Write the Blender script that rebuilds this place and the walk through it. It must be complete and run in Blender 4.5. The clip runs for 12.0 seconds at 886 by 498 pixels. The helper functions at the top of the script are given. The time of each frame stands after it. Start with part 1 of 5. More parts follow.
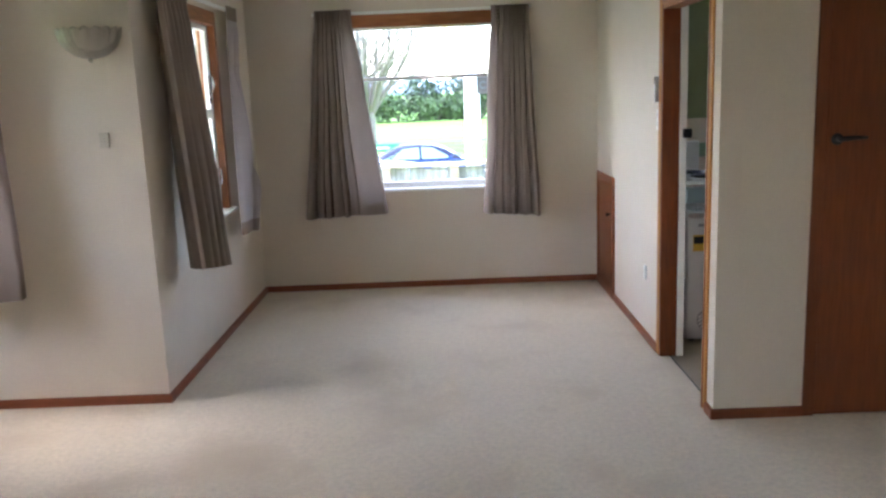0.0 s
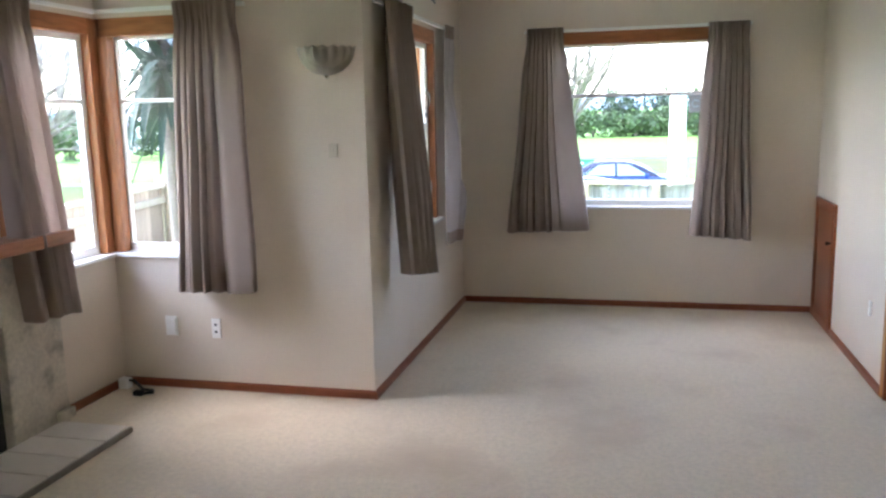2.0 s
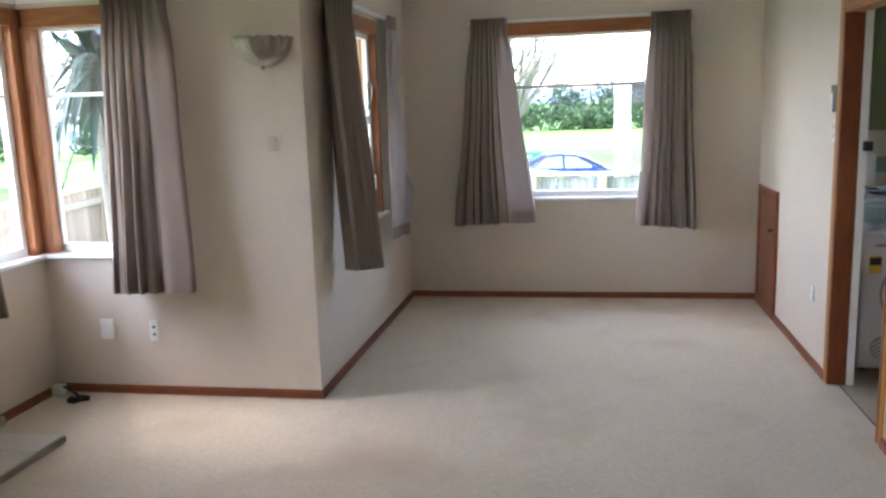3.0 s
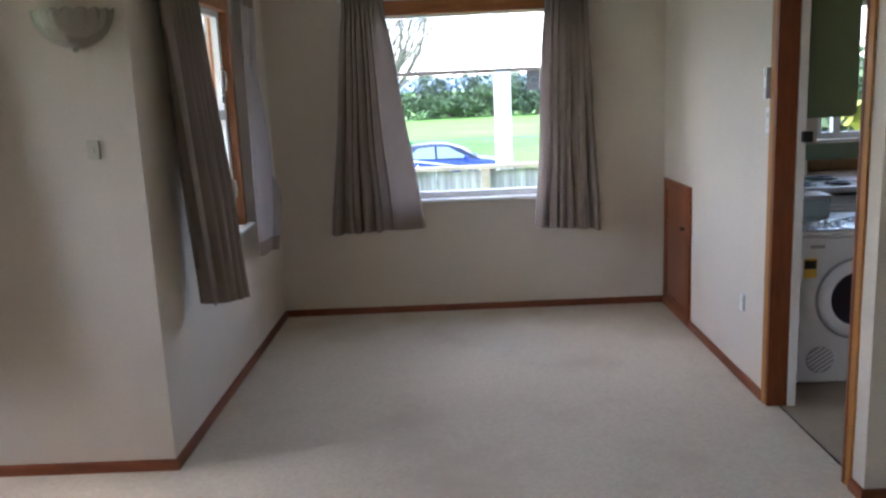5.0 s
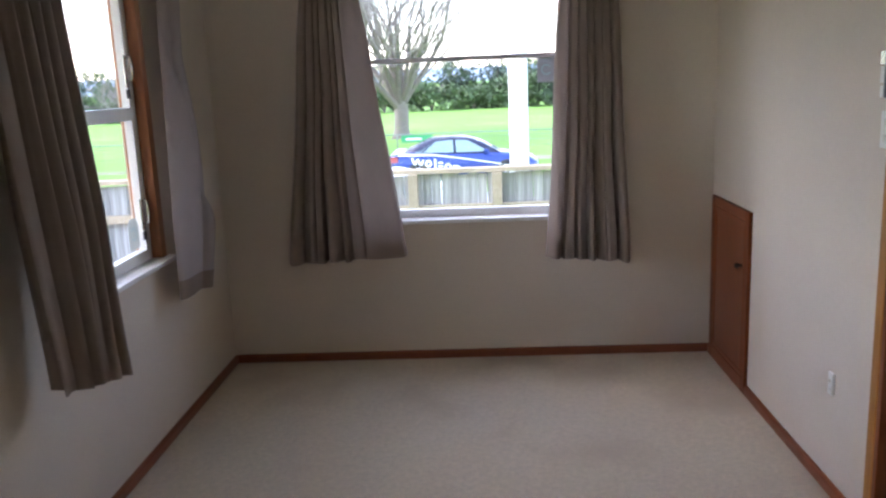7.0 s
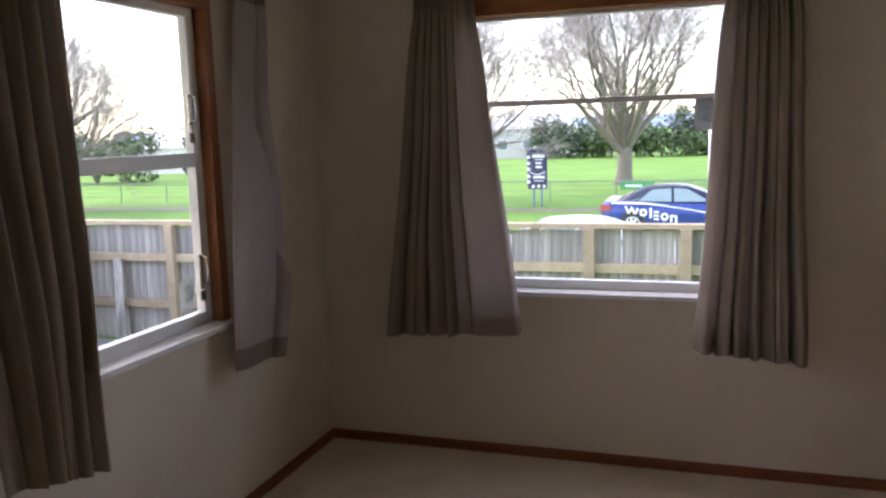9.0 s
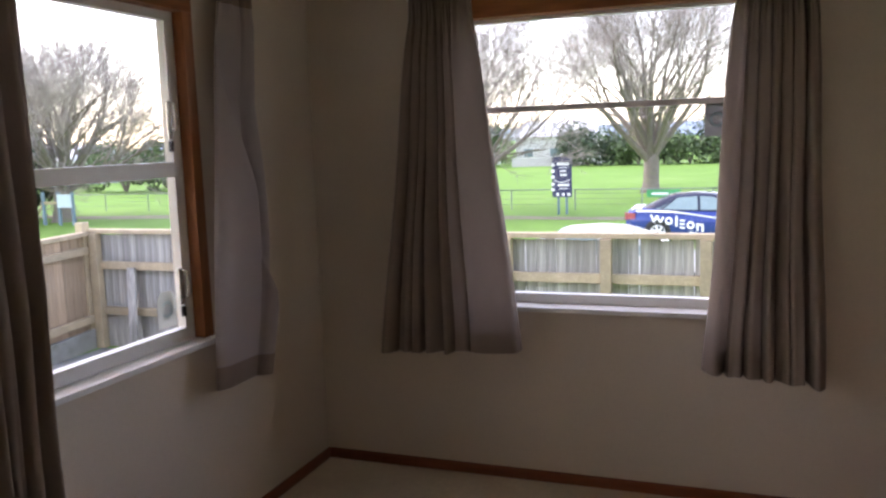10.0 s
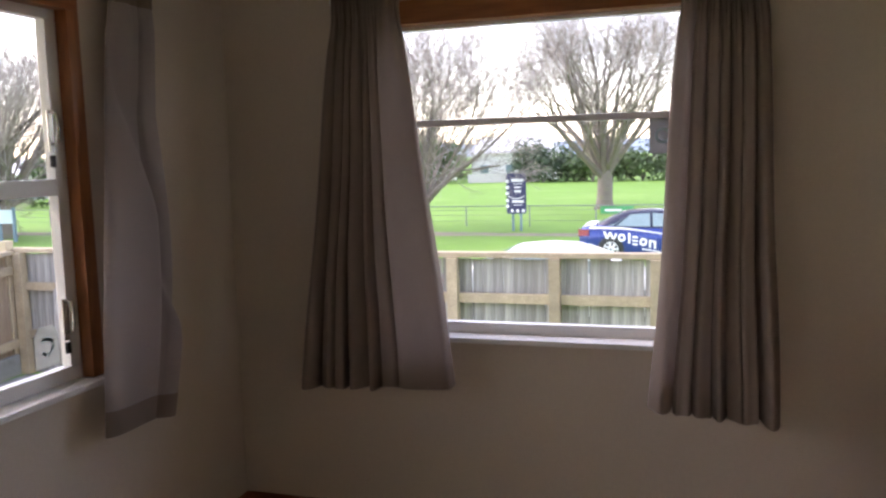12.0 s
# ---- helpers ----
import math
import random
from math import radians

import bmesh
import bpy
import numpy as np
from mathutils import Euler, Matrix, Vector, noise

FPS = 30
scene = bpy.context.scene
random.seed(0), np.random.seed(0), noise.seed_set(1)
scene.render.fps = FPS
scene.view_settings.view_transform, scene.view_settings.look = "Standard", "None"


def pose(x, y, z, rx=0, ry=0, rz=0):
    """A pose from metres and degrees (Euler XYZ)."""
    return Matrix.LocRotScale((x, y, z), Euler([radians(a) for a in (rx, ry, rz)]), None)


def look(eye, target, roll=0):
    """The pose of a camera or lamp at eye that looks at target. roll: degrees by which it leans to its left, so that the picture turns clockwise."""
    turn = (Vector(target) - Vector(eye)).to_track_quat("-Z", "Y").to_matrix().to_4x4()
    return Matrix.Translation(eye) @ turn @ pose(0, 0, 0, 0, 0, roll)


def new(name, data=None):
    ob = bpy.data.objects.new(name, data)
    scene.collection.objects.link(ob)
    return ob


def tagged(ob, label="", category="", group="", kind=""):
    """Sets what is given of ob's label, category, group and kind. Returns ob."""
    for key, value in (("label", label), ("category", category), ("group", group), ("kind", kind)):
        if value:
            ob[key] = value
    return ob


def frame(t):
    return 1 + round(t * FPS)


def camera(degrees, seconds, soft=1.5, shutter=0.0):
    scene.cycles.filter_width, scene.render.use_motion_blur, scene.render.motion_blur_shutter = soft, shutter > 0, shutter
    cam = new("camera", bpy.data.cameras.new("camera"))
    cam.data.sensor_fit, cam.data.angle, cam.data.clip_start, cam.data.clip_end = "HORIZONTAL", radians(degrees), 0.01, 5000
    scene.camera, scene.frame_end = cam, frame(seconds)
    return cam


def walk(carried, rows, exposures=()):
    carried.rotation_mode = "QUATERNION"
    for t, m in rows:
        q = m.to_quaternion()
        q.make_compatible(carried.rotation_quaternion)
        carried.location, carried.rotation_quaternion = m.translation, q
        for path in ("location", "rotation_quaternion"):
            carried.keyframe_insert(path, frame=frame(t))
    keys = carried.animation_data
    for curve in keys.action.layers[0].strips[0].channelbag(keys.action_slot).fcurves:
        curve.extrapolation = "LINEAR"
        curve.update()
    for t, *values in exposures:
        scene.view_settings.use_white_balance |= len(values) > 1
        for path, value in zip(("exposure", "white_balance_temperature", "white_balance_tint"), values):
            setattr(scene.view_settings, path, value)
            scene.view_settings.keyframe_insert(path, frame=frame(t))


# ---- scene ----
cam = camera(57.0, 12.0, soft=2.5)
PATH = [
    (0, (0.131, 0.366, 1.572), (0.117, 2.33, 1.192), -2.3),
    (0.5, (0.118, 0.323, 1.574), (-0.123, 2.277, 1.22), -1.2),
    (1, (0.158, 0.282, 1.603), (-0.239, 2.213, 1.265), -1.0),
    (1.5, (0.099, 0.301, 1.598), (-0.362, 2.218, 1.265), -1.1),
    (2, (0.039, 0.303, 1.592), (-0.425, 2.219, 1.259), -1.3),
    (2.5, (0.075, 0.29, 1.596), (-0.362, 2.211, 1.254), -1.7),
    (3, (0.052, 0.391, 1.57), (-0.295, 2.329, 1.222), -1.9),
    (5, (-0.121, 1.191, 1.573), (-0.157, 3.154, 1.189), -2.6),
    (5.5, (-0.055, 1.493, 1.566), (-0.064, 3.453, 1.167), -2.7),
    (6, (-0.042, 1.811, 1.54), (-0.004, 3.77, 1.139), -2.4),
    (6.5, (-0.002, 2.107, 1.551), (0.013, 4.064, 1.144), -2.4),
    (7, (0.077, 2.411, 1.573), (-0.02, 4.367, 1.168), -2.4),
    (7.5, (0.187, 2.669, 1.583), (-0.065, 4.615, 1.198), -2.5),
    (9.5, (0.547, 3.331, 1.557), (-0.135, 5.192, 1.291), -1.7),
    (10, (0.569, 3.422, 1.556), (-0.125, 5.279, 1.294), -1.9),
    (10.5, (0.621, 3.501, 1.557), (-0.104, 5.348, 1.302), -1.8),
    (11, (0.649, 3.590, 1.563), (-0.122, 5.419, 1.318), -1.8),
    (11.5, (0.637, 3.690, 1.556), (-0.142, 5.518, 1.328), -1.9),
    (12, (0.583, 3.748, 1.553), (-0.012, 5.643, 1.326), -1.6),
]
EXPOSURE = [(0, 4.15, 6150, 16), (3.2, 4.1, 6150, 16), (5.0, 3.58, 5950, 17), (6.0, 3.8, 5950, 17), (7.0, 3.3, 6300, 22), (7.7, 3.15, 6450, 23), (9.3, 2.7, 7050, 26), (12.0, 2.7, 7300, 28)]
walk(cam, [(t, look(e, a, r)) for t, e, a, r in PATH], EXPOSURE)

# ---- light ----
SKY = 0.15
world = bpy.data.worlds.new("world")
scene.world = world
world.use_nodes = True
wn, wl = world.node_tree.nodes, world.node_tree.links
sky = wn.new("ShaderNodeTexSky")
sky.sky_type, sky.sun_disc = "NISHITA", False
sky.sun_elevation, sky.sun_rotation = radians(46), radians(275)
sky.dust_density = 1.0
soften = wn.new("ShaderNodeHueSaturation")
soften.inputs["Saturation"].default_value = 0.8
wl.new(sky.outputs[0], soften.inputs["Color"])
wl.new(soften.outputs[0], wn["Background"].inputs[0])
wn["Background"].inputs[1].default_value = SKY
sun = new("sun", bpy.data.lights.new("sun", "SUN"))
sun.data.energy, sun.data.angle, sun.data.color = 0.13, radians(50), (1.0, 0.96, 0.90)
sun.matrix_basis = look((-23.6, 2.1, 24.5), (0, 0, 0))

# ---- materials ----


def mat(name, col, rough=0.6, metal=0.0, var=0.12, scale=6.0, fine=120.0, bump=0.15, dirt=None, dirt_scale=1.5, dirt_at=0.6,
        stretch=(1, 1, 1), each=0.0, spec=0.5, sheen=0.0, island=0.0):
    """A surface with colour variation at two scales, fine relief and, where asked for, stains."""
    m = bpy.data.materials.new(name)
    m.use_nodes = True
    t = m.node_tree
    n, l = t.nodes, t.links
    b = n["Principled BSDF"]
    tc = n.new("ShaderNodeTexCoord")
    mp = n.new("ShaderNodeMapping")
    mp.inputs["Scale"].default_value = stretch
    l.new(tc.outputs["Object"], mp.inputs["Vector"])
    n1, n2 = n.new("ShaderNodeTexNoise"), n.new("ShaderNodeTexNoise")
    n1.inputs["Scale"].default_value, n1.inputs["Detail"].default_value = scale, 5
    n2.inputs["Scale"].default_value, n2.inputs["Detail"].default_value = fine, 3
    l.new(mp.outputs[0], n1.inputs["Vector"])
    l.new(mp.outputs[0], n2.inputs["Vector"])
    add = n.new("ShaderNodeMath")
    add.operation = "ADD"
    l.new(n1.outputs["Fac"], add.inputs[0])
    l.new(n2.outputs["Fac"], add.inputs[1])
    ramp = n.new("ShaderNodeMapRange")
    ramp.inputs["From Min"].default_value, ramp.inputs["From Max"].default_value = 0.6, 1.4
    ramp.inputs["To Min"].default_value, ramp.inputs["To Max"].default_value = 1 - var, 1 + var
    l.new(add.outputs[0], ramp.inputs["Value"])
    value = ramp.outputs[0]
    if each or island:
        src = n.new("ShaderNodeObjectInfo") if each else n.new("ShaderNodeNewGeometry")
        r2 = n.new("ShaderNodeMapRange")
        r2.inputs["To Min"].default_value, r2.inputs["To Max"].default_value = 1 - (each or island), 1 + (each or island)
        l.new(src.outputs["Random"] if each else src.outputs["Random Per Island"], r2.inputs["Value"])
        mul = n.new("ShaderNodeMath")
        mul.operation = "MULTIPLY"
        l.new(value, mul.inputs[0])
        l.new(r2.outputs[0], mul.inputs[1])
        value = mul.outputs[0]
    vm = n.new("ShaderNodeVectorMath")
    vm.operation = "SCALE"
    vm.inputs[0].default_value = col
    l.new(value, vm.inputs["Scale"])
    colour = vm.outputs[0]
    if dirt:
        n3 = n.new("ShaderNodeTexNoise")
        n3.inputs["Scale"].default_value, n3.inputs["Detail"].default_value = dirt_scale, 6
        l.new(mp.outputs[0], n3.inputs["Vector"])
        r3 = n.new("ShaderNodeMapRange")
        r3.inputs["From Min"].default_value, r3.inputs["From Max"].default_value = dirt_at, dirt_at + 0.18
        l.new(n3.outputs["Fac"], r3.inputs["Value"])
        mix = n.new("ShaderNodeMix")
        mix.data_type = "RGBA"
        l.new(r3.outputs[0], mix.inputs[0])
        l.new(colour, mix.inputs[6])
        mix.inputs[7].default_value = (*dirt, 1)
        colour = mix.outputs[2]
    l.new(colour, b.inputs["Base Color"])
    b.inputs["Roughness"].default_value, b.inputs["Metallic"].default_value = rough, metal
    b.inputs["Specular IOR Level"].default_value = spec
    b.inputs["Sheen Weight"].default_value = sheen
    if bump:
        bp = n.new("ShaderNodeBump")
        bp.inputs["Strength"].default_value, bp.inputs["Distance"].default_value = bump, 0.004
        l.new(add.outputs[0], bp.inputs["Height"])
        l.new(bp.outputs[0], b.inputs["Normal"])
    return m


def glass_mat(name, col=(1, 1, 1), rough=0.0):
    m = bpy.data.materials.new(name)
    m.use_nodes = True
    t = m.node_tree
    b = t.nodes["Principled BSDF"]
    b.inputs["Base Color"].default_value = (*col, 1)
    b.inputs["Transmission Weight"].default_value = 1.0
    b.inputs["Roughness"].default_value = rough
    b.inputs["IOR"].default_value = 1.14
    b.inputs["Specular IOR Level"].default_value = 0.12
    return m


WALL = mat("wall_paint", (0.70, 0.612, 0.504), 0.7, var=0.04, scale=2.2, fine=90, bump=0.14, dirt=(0.66, 0.568, 0.46), dirt_scale=1.4, dirt_at=0.56)
CEIL = mat("ceiling_paint", (0.72, 0.70, 0.65), 0.8, var=0.03, scale=2, bump=0.1)
CARPET = mat("carpet_pile", (0.71, 0.603, 0.46), 0.95, var=0.13, scale=40, fine=170, bump=0.8, dirt=(0.60, 0.487, 0.36), dirt_scale=1.6, dirt_at=0.52,
             spec=0.1, sheen=0.2)
RIMU = mat("rimu_wood", (0.36, 0.14, 0.052), 0.38, var=0.35, scale=5, fine=60, bump=0.1, spec=0.3, stretch=(1.0, 1.0, 0.12))
RIMU_X = mat("rimu_wood_along_x", (0.36, 0.14, 0.052), 0.38, var=0.35, scale=5, fine=60, bump=0.1, spec=0.3, stretch=(0.12, 1.0, 1.0))
RIMU_Y = mat("rimu_wood_along_y", (0.36, 0.14, 0.052), 0.38, var=0.35, scale=5, fine=60, bump=0.1, spec=0.3, stretch=(1.0, 0.12, 1.0))
# doorway timber: daylight on the architrave face is put into this amber
ARCHWOOD = mat("lit_architrave_timber", (0.46, 0.195, 0.045), 0.5, var=0.3, scale=5, fine=60, bump=0.1, spec=0.3, stretch=(1.0, 1.0, 0.12))
# doorway jambs: shade put into the colour; also the cupboard's own dark red
JAMBWOOD = mat("shaded_jamb_dark_cupboard_timber", (0.215, 0.060, 0.019), 0.45, var=0.3, scale=5, fine=60, bump=0.1, spec=0.3, stretch=(1.0, 1.0, 0.12))
SKIRT_X = mat("skirting_along_x", (0.245, 0.075, 0.031), 0.4, var=0.3, scale=5, fine=60, bump=0.1, spec=0.3, stretch=(0.12, 1.0, 1.0))
SKIRT_Y = mat("skirting_along_y", (0.245, 0.075, 0.031), 0.4, var=0.3, scale=5, fine=60, bump=0.1, spec=0.3, stretch=(1.0, 0.12, 1.0))
DOORWOOD = mat("varnished_door", (0.205, 0.060, 0.022), 0.35, var=0.25, scale=4, fine=70, bump=0.05, spec=0.3, stretch=(1.0, 1.0, 0.08))
WHITE = mat("white_gloss_paint", (0.86, 0.855, 0.83), 0.35, var=0.04, scale=8, bump=0.05, dirt=(0.62, 0.60, 0.55), dirt_scale=5, dirt_at=0.66)
ALMOND = mat("almond_plastic", (0.62, 0.55, 0.44), 0.45, var=0.04, bump=0.02)
CREAM = mat("cream_plastic", (0.88, 0.87, 0.83), 0.4, var=0.03, bump=0.02)
FABRIC = mat("taupe_curtain", (0.275, 0.217, 0.18), 0.85, var=0.10, scale=14, fine=420, bump=0.35, stretch=(1, 1, 0.4), spec=0.12)
# lining cloth, its base paler to include the window light it catches
LINING = mat("window_lit_curtain_lining", (0.47, 0.41, 0.385), 0.85, var=0.07, scale=9, fine=420, bump=0.25, spec=0.15)
for cloth in (FABRIC, LINING):
    # thin cloth lets some daylight through
    ct = cloth.node_tree
    pb = ct.nodes["Principled BSDF"]
    tr, mx = ct.nodes.new("ShaderNodeBsdfTranslucent"), ct.nodes.new("ShaderNodeMixShader")
    tr.inputs["Color"].default_value = (0.46, 0.335, 0.28, 1) if cloth is FABRIC else (0.50, 0.44, 0.44, 1)
    mx.inputs[0].default_value = 0.09 if cloth is FABRIC else 0.40
    ct.links.new(pb.outputs[0], mx.inputs[1])
    ct.links.new(tr.outputs[0], mx.inputs[2])
    ct.links.new(mx.outputs[0], ct.nodes["Material Output"].inputs["Surface"])
GREYBAR = mat("aged_aluminium", (0.86, 0.85, 0.88), 0.4, metal=0.0, var=0.1, bump=0.03)
CHROME = mat("worn_chrome", (0.62, 0.62, 0.60), 0.25, metal=1.0, var=0.1, bump=0.03)
DARKMETAL = mat("dark_bronze", (0.05, 0.045, 0.05), 0.4, metal=0.8, var=0.2, bump=0.05)
BLACK = mat("black_plastic", (0.02, 0.02, 0.022), 0.45, var=0.15, bump=0.05)
GLASS = glass_mat("window_glass")
FROST = mat("frosted_glass", (0.62, 0.555, 0.47), 0.35, var=0.06, scale=18, bump=0.2)
FROST.node_tree.nodes["Principled BSDF"].inputs["Transmission Weight"].default_value = 0.25
STONE = mat("mottled_stone", (0.60, 0.545, 0.45), 0.75, var=0.2, scale=6, fine=45, bump=0.6, dirt=(0.30, 0.28, 0.225), dirt_scale=8, dirt_at=0.53)
TILE = mat("hearth_tile", (0.74, 0.68, 0.62), 0.35, var=0.07, scale=6, bump=0.06, each=0.05, dirt=(0.55, 0.48, 0.41), dirt_scale=3, dirt_at=0.6)
GROUT = mat("grey_grout", (0.30, 0.27, 0.235), 0.9, var=0.2, bump=0.4)
SOOT = mat("sooty_brick", (0.03, 0.028, 0.025), 0.9, var=0.4, bump=0.4)
VINYL = mat("tan_vinyl", (0.42, 0.345, 0.25), 0.35, var=0.12, scale=7, bump=0.05, dirt=(0.34, 0.27, 0.19), dirt_scale=4, dirt_at=0.58)
APPLIANCE = mat("white_enamel", (0.80, 0.80, 0.79), 0.22, var=0.02, scale=4, bump=0.01)
DKGLASS = mat("smoked_door_glass", (0.018, 0.021, 0.035), 0.08, var=0.1, bump=0.0)
GREYPL = mat("grey_plastic", (0.36, 0.36, 0.37), 0.4, var=0.05, bump=0.03)
CLEARPL = mat("clear_plastic_film", (0.80, 0.84, 0.82), 0.12, var=0.1, scale=20, bump=0.1)
CLEARPL.node_tree.nodes["Principled BSDF"].inputs["Transmission Weight"].default_value = 0.6
YELLOW = mat("yellow_label", (0.75, 0.48, 0.06), 0.5, var=0.05, bump=0.0)
GREENP = mat("sage_green_paint", (0.26, 0.36, 0.27), 0.4, var=0.06, scale=5, bump=0.06)
OLIVE = mat("olive_green_paint", (0.215, 0.275, 0.15), 0.45, var=0.06, scale=5, bump=0.06)
BENCH = mat("worn_timber_bench", (0.36, 0.22, 0.11), 0.4, var=0.22, scale=4, fine=60, bump=0.1, stretch=(0.15, 1, 1))
BLUEPL = mat("pale_blue_plastic", (0.50, 0.64, 0.68), 0.3, var=0.04, bump=0.02)
LAWN = mat("grass", (0.14, 0.27, 0.054), 0.9, var=0.25, scale=0.35, fine=14, bump=0.5, dirt=(0.175, 0.305, 0.07), dirt_scale=0.12, dirt_at=0.5, spec=0.1)
DIRT = mat("worn_dirt", (0.20, 0.17, 0.11), 0.95, var=0.25, scale=1.5, fine=30, bump=0.5, dirt=(0.09, 0.19, 0.04), dirt_scale=0.9, dirt_at=0.5)
ASPHALT = mat("asphalt", (0.055, 0.055, 0.058), 0.85, var=0.25, scale=2, fine=160, bump=0.5)
CONC = mat("pale_concrete", (0.46, 0.45, 0.42), 0.85, var=0.14, scale=4, fine=60, bump=0.3)
PALEPAINT = mat("white_painted_pole", (0.78, 0.79, 0.78), 0.5, var=0.05, scale=3, bump=0.1)
BOARD = mat("weathered_board", (0.375, 0.365, 0.33), 0.9, var=0.45, scale=16, fine=70, bump=0.5, stretch=(1, 1, 0.06), each=0.24,
            dirt=(0.17, 0.17, 0.145), dirt_scale=11, dirt_at=0.49)
BROWNBOARD = mat("weathered_brown_board", (0.40, 0.295, 0.20), 0.9, var=0.40, scale=14, fine=70, bump=0.5, stretch=(1, 1, 0.06), each=0.22,
                 dirt=(0.36, 0.32, 0.265), dirt_scale=8, dirt_at=0.54)
BLOCKWALL = mat("mossy_concrete", (0.27, 0.275, 0.25), 0.9, var=0.25, scale=5, fine=50, bump=0.5, dirt=(0.14, 0.15, 0.12), dirt_scale=4, dirt_at=0.52)
RAIL = mat("weathered_rail", (0.40, 0.325, 0.215), 0.88, var=0.22, scale=7, fine=60, bump=0.4, each=0.12)
# twigs made paler than the bark: sky glare put into the colour
TWIG = mat("glare_pale_twigs", (0.30, 0.262, 0.24), 0.95, var=0.2, scale=4, fine=40, bump=0.0)
BARK = mat("grey_bark", (0.18, 0.155, 0.13), 0.95, var=0.3, scale=6, fine=60, bump=0.8, dirt=(0.15, 0.16, 0.09), dirt_scale=3, dirt_at=0.55)
LEAF = mat("bush_leaves", (0.062, 0.105, 0.034), 0.6, var=0.35, scale=0.8, fine=8, bump=0.0, island=0.45)
LEAF2 = mat("dark_leaves", (0.045, 0.075, 0.034), 0.6, var=0.35, scale=0.8, fine=8, bump=0.0, island=0.45)
LEAF3 = mat("yellow_green_leaves", (0.30, 0.33, 0.05), 0.5, var=0.3, scale=2, fine=8, bump=0.0, island=0.5)
SWORD = mat("sword_leaves", (0.045, 0.078, 0.058), 0.5, var=0.25, scale=3, fine=20, bump=0.1, island=0.4, spec=0.3)
NAVY = mat("navy_sign_paint", (0.018, 0.022, 0.085), 0.4, var=0.08, bump=0.02)
SIGNWHITE = mat("white_sign_paint", (0.80, 0.80, 0.82), 0.5, var=0.03, bump=0.0)
TEALP = mat("teal_post_paint", (0.12, 0.20, 0.25), 0.5, var=0.1, bump=0.05)
CARBLUE = mat("blue_car_paint", (0.030, 0.058, 0.235), 0.2, metal=0.2, var=0.05, scale=2, bump=0.0)
CARDARK = mat("dark_car_paint", (0.018, 0.022, 0.045), 0.2, metal=0.2, var=0.05, bump=0.0)
CARWHITE = mat("white_car_paint", (0.80, 0.80, 0.78), 0.2, var=0.03, bump=0.0)
# opaque glass, its light teal base standing in for reflected sky
CARGLASS = mat("sky_toned_glass", (0.20, 0.28, 0.29), 0.06, var=0.1, bump=0.0)
TYRE = mat("tyre_rubber", (0.02, 0.02, 0.02), 0.8, var=0.2, bump=0.1)
ALLOY = mat("alloy_rim", (0.74, 0.74, 0.75), 0.4, metal=0.2, var=0.08, bump=0.02)
REDLENS = mat("red_lamp_lens", (0.42, 0.10, 0.10), 0.2, var=0.1, bump=0.0)
GREENSIGN = mat("green_banner", (0.03, 0.30, 0.11), 0.5, var=0.08, bump=0.0)
GALV = mat("galvanised_pipe", (0.20, 0.235, 0.22), 0.5, metal=0.5, var=0.15, bump=0.05)
ROOFW = mat("pale_roof", (0.62, 0.62, 0.60), 0.6, var=0.08, scale=0.6, bump=0.1)
HOUSEW = mat("white_weatherboard", (0.74, 0.73, 0.69), 0.6, var=0.06, scale=0.8, bump=0.1)
# blue-grey distance haze is part of this base colour
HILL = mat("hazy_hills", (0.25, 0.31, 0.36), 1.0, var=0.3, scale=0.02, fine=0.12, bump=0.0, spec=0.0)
STICKER = mat("faded_sticker", (0.30, 0.29, 0.28), 0.5, var=0.08, scale=20, bump=0.0)
STICKERW = mat("white_sticker", (0.44, 0.46, 0.45), 0.5, var=0.05, scale=20, bump=0.0)
STICKERT = mat("teal_sticker_print", (0.38, 0.46, 0.48), 0.5, var=0.1, scale=20, bump=0.0)
for film in (STICKER, STICKERW, STICKERT):
    ct = film.node_tree
    pb = ct.nodes["Principled BSDF"]
    tr, mx = ct.nodes.new("ShaderNodeBsdfTranslucent"), ct.nodes.new("ShaderNodeMixShader")
    ct.links.new(pb.inputs["Base Color"].links[0].from_socket, tr.inputs["Color"])
    mx.inputs[0].default_value = 0.85
    ct.links.new(pb.outputs[0], mx.inputs[1])
    ct.links.new(tr.outputs[0], mx.inputs[2])
    ct.links.new(mx.outputs[0], ct.nodes["Material Output"].inputs["Surface"])

# ---- mesh helpers ----
ORG = {}


def thing(name, loc=(0, 0, 0), label="", category="", group="", kind=""):
    ob = new(name)
    ob.location = loc
    ob.empty_display_size = 0.1
    ORG[ob] = Vector(loc)
    return tagged(ob, label, category, group, kind)


def shell(name, bm, material, smooth=False):
    me = bpy.data.meshes.new(name)
    bm.to_mesh(me)
    bm.free()
    for m in material if isinstance(material, (list, tuple)) else (material,):
        me.materials.append(m)
    if smooth:
        for p in me.polygons:
            p.use_smooth = True
    return me


def part(name, bm, material, parent, label="", smooth=False):
    """Links a bmesh, given in world places, as one mesh object under a thing or a part."""
    bmesh.ops.translate(bm, verts=bm.verts, vec=-ORG[parent])
    ob = new(name, shell(name, bm, material, smooth))
    ob.parent = parent
    ORG[ob] = ORG[parent]
    return tagged(ob, label)


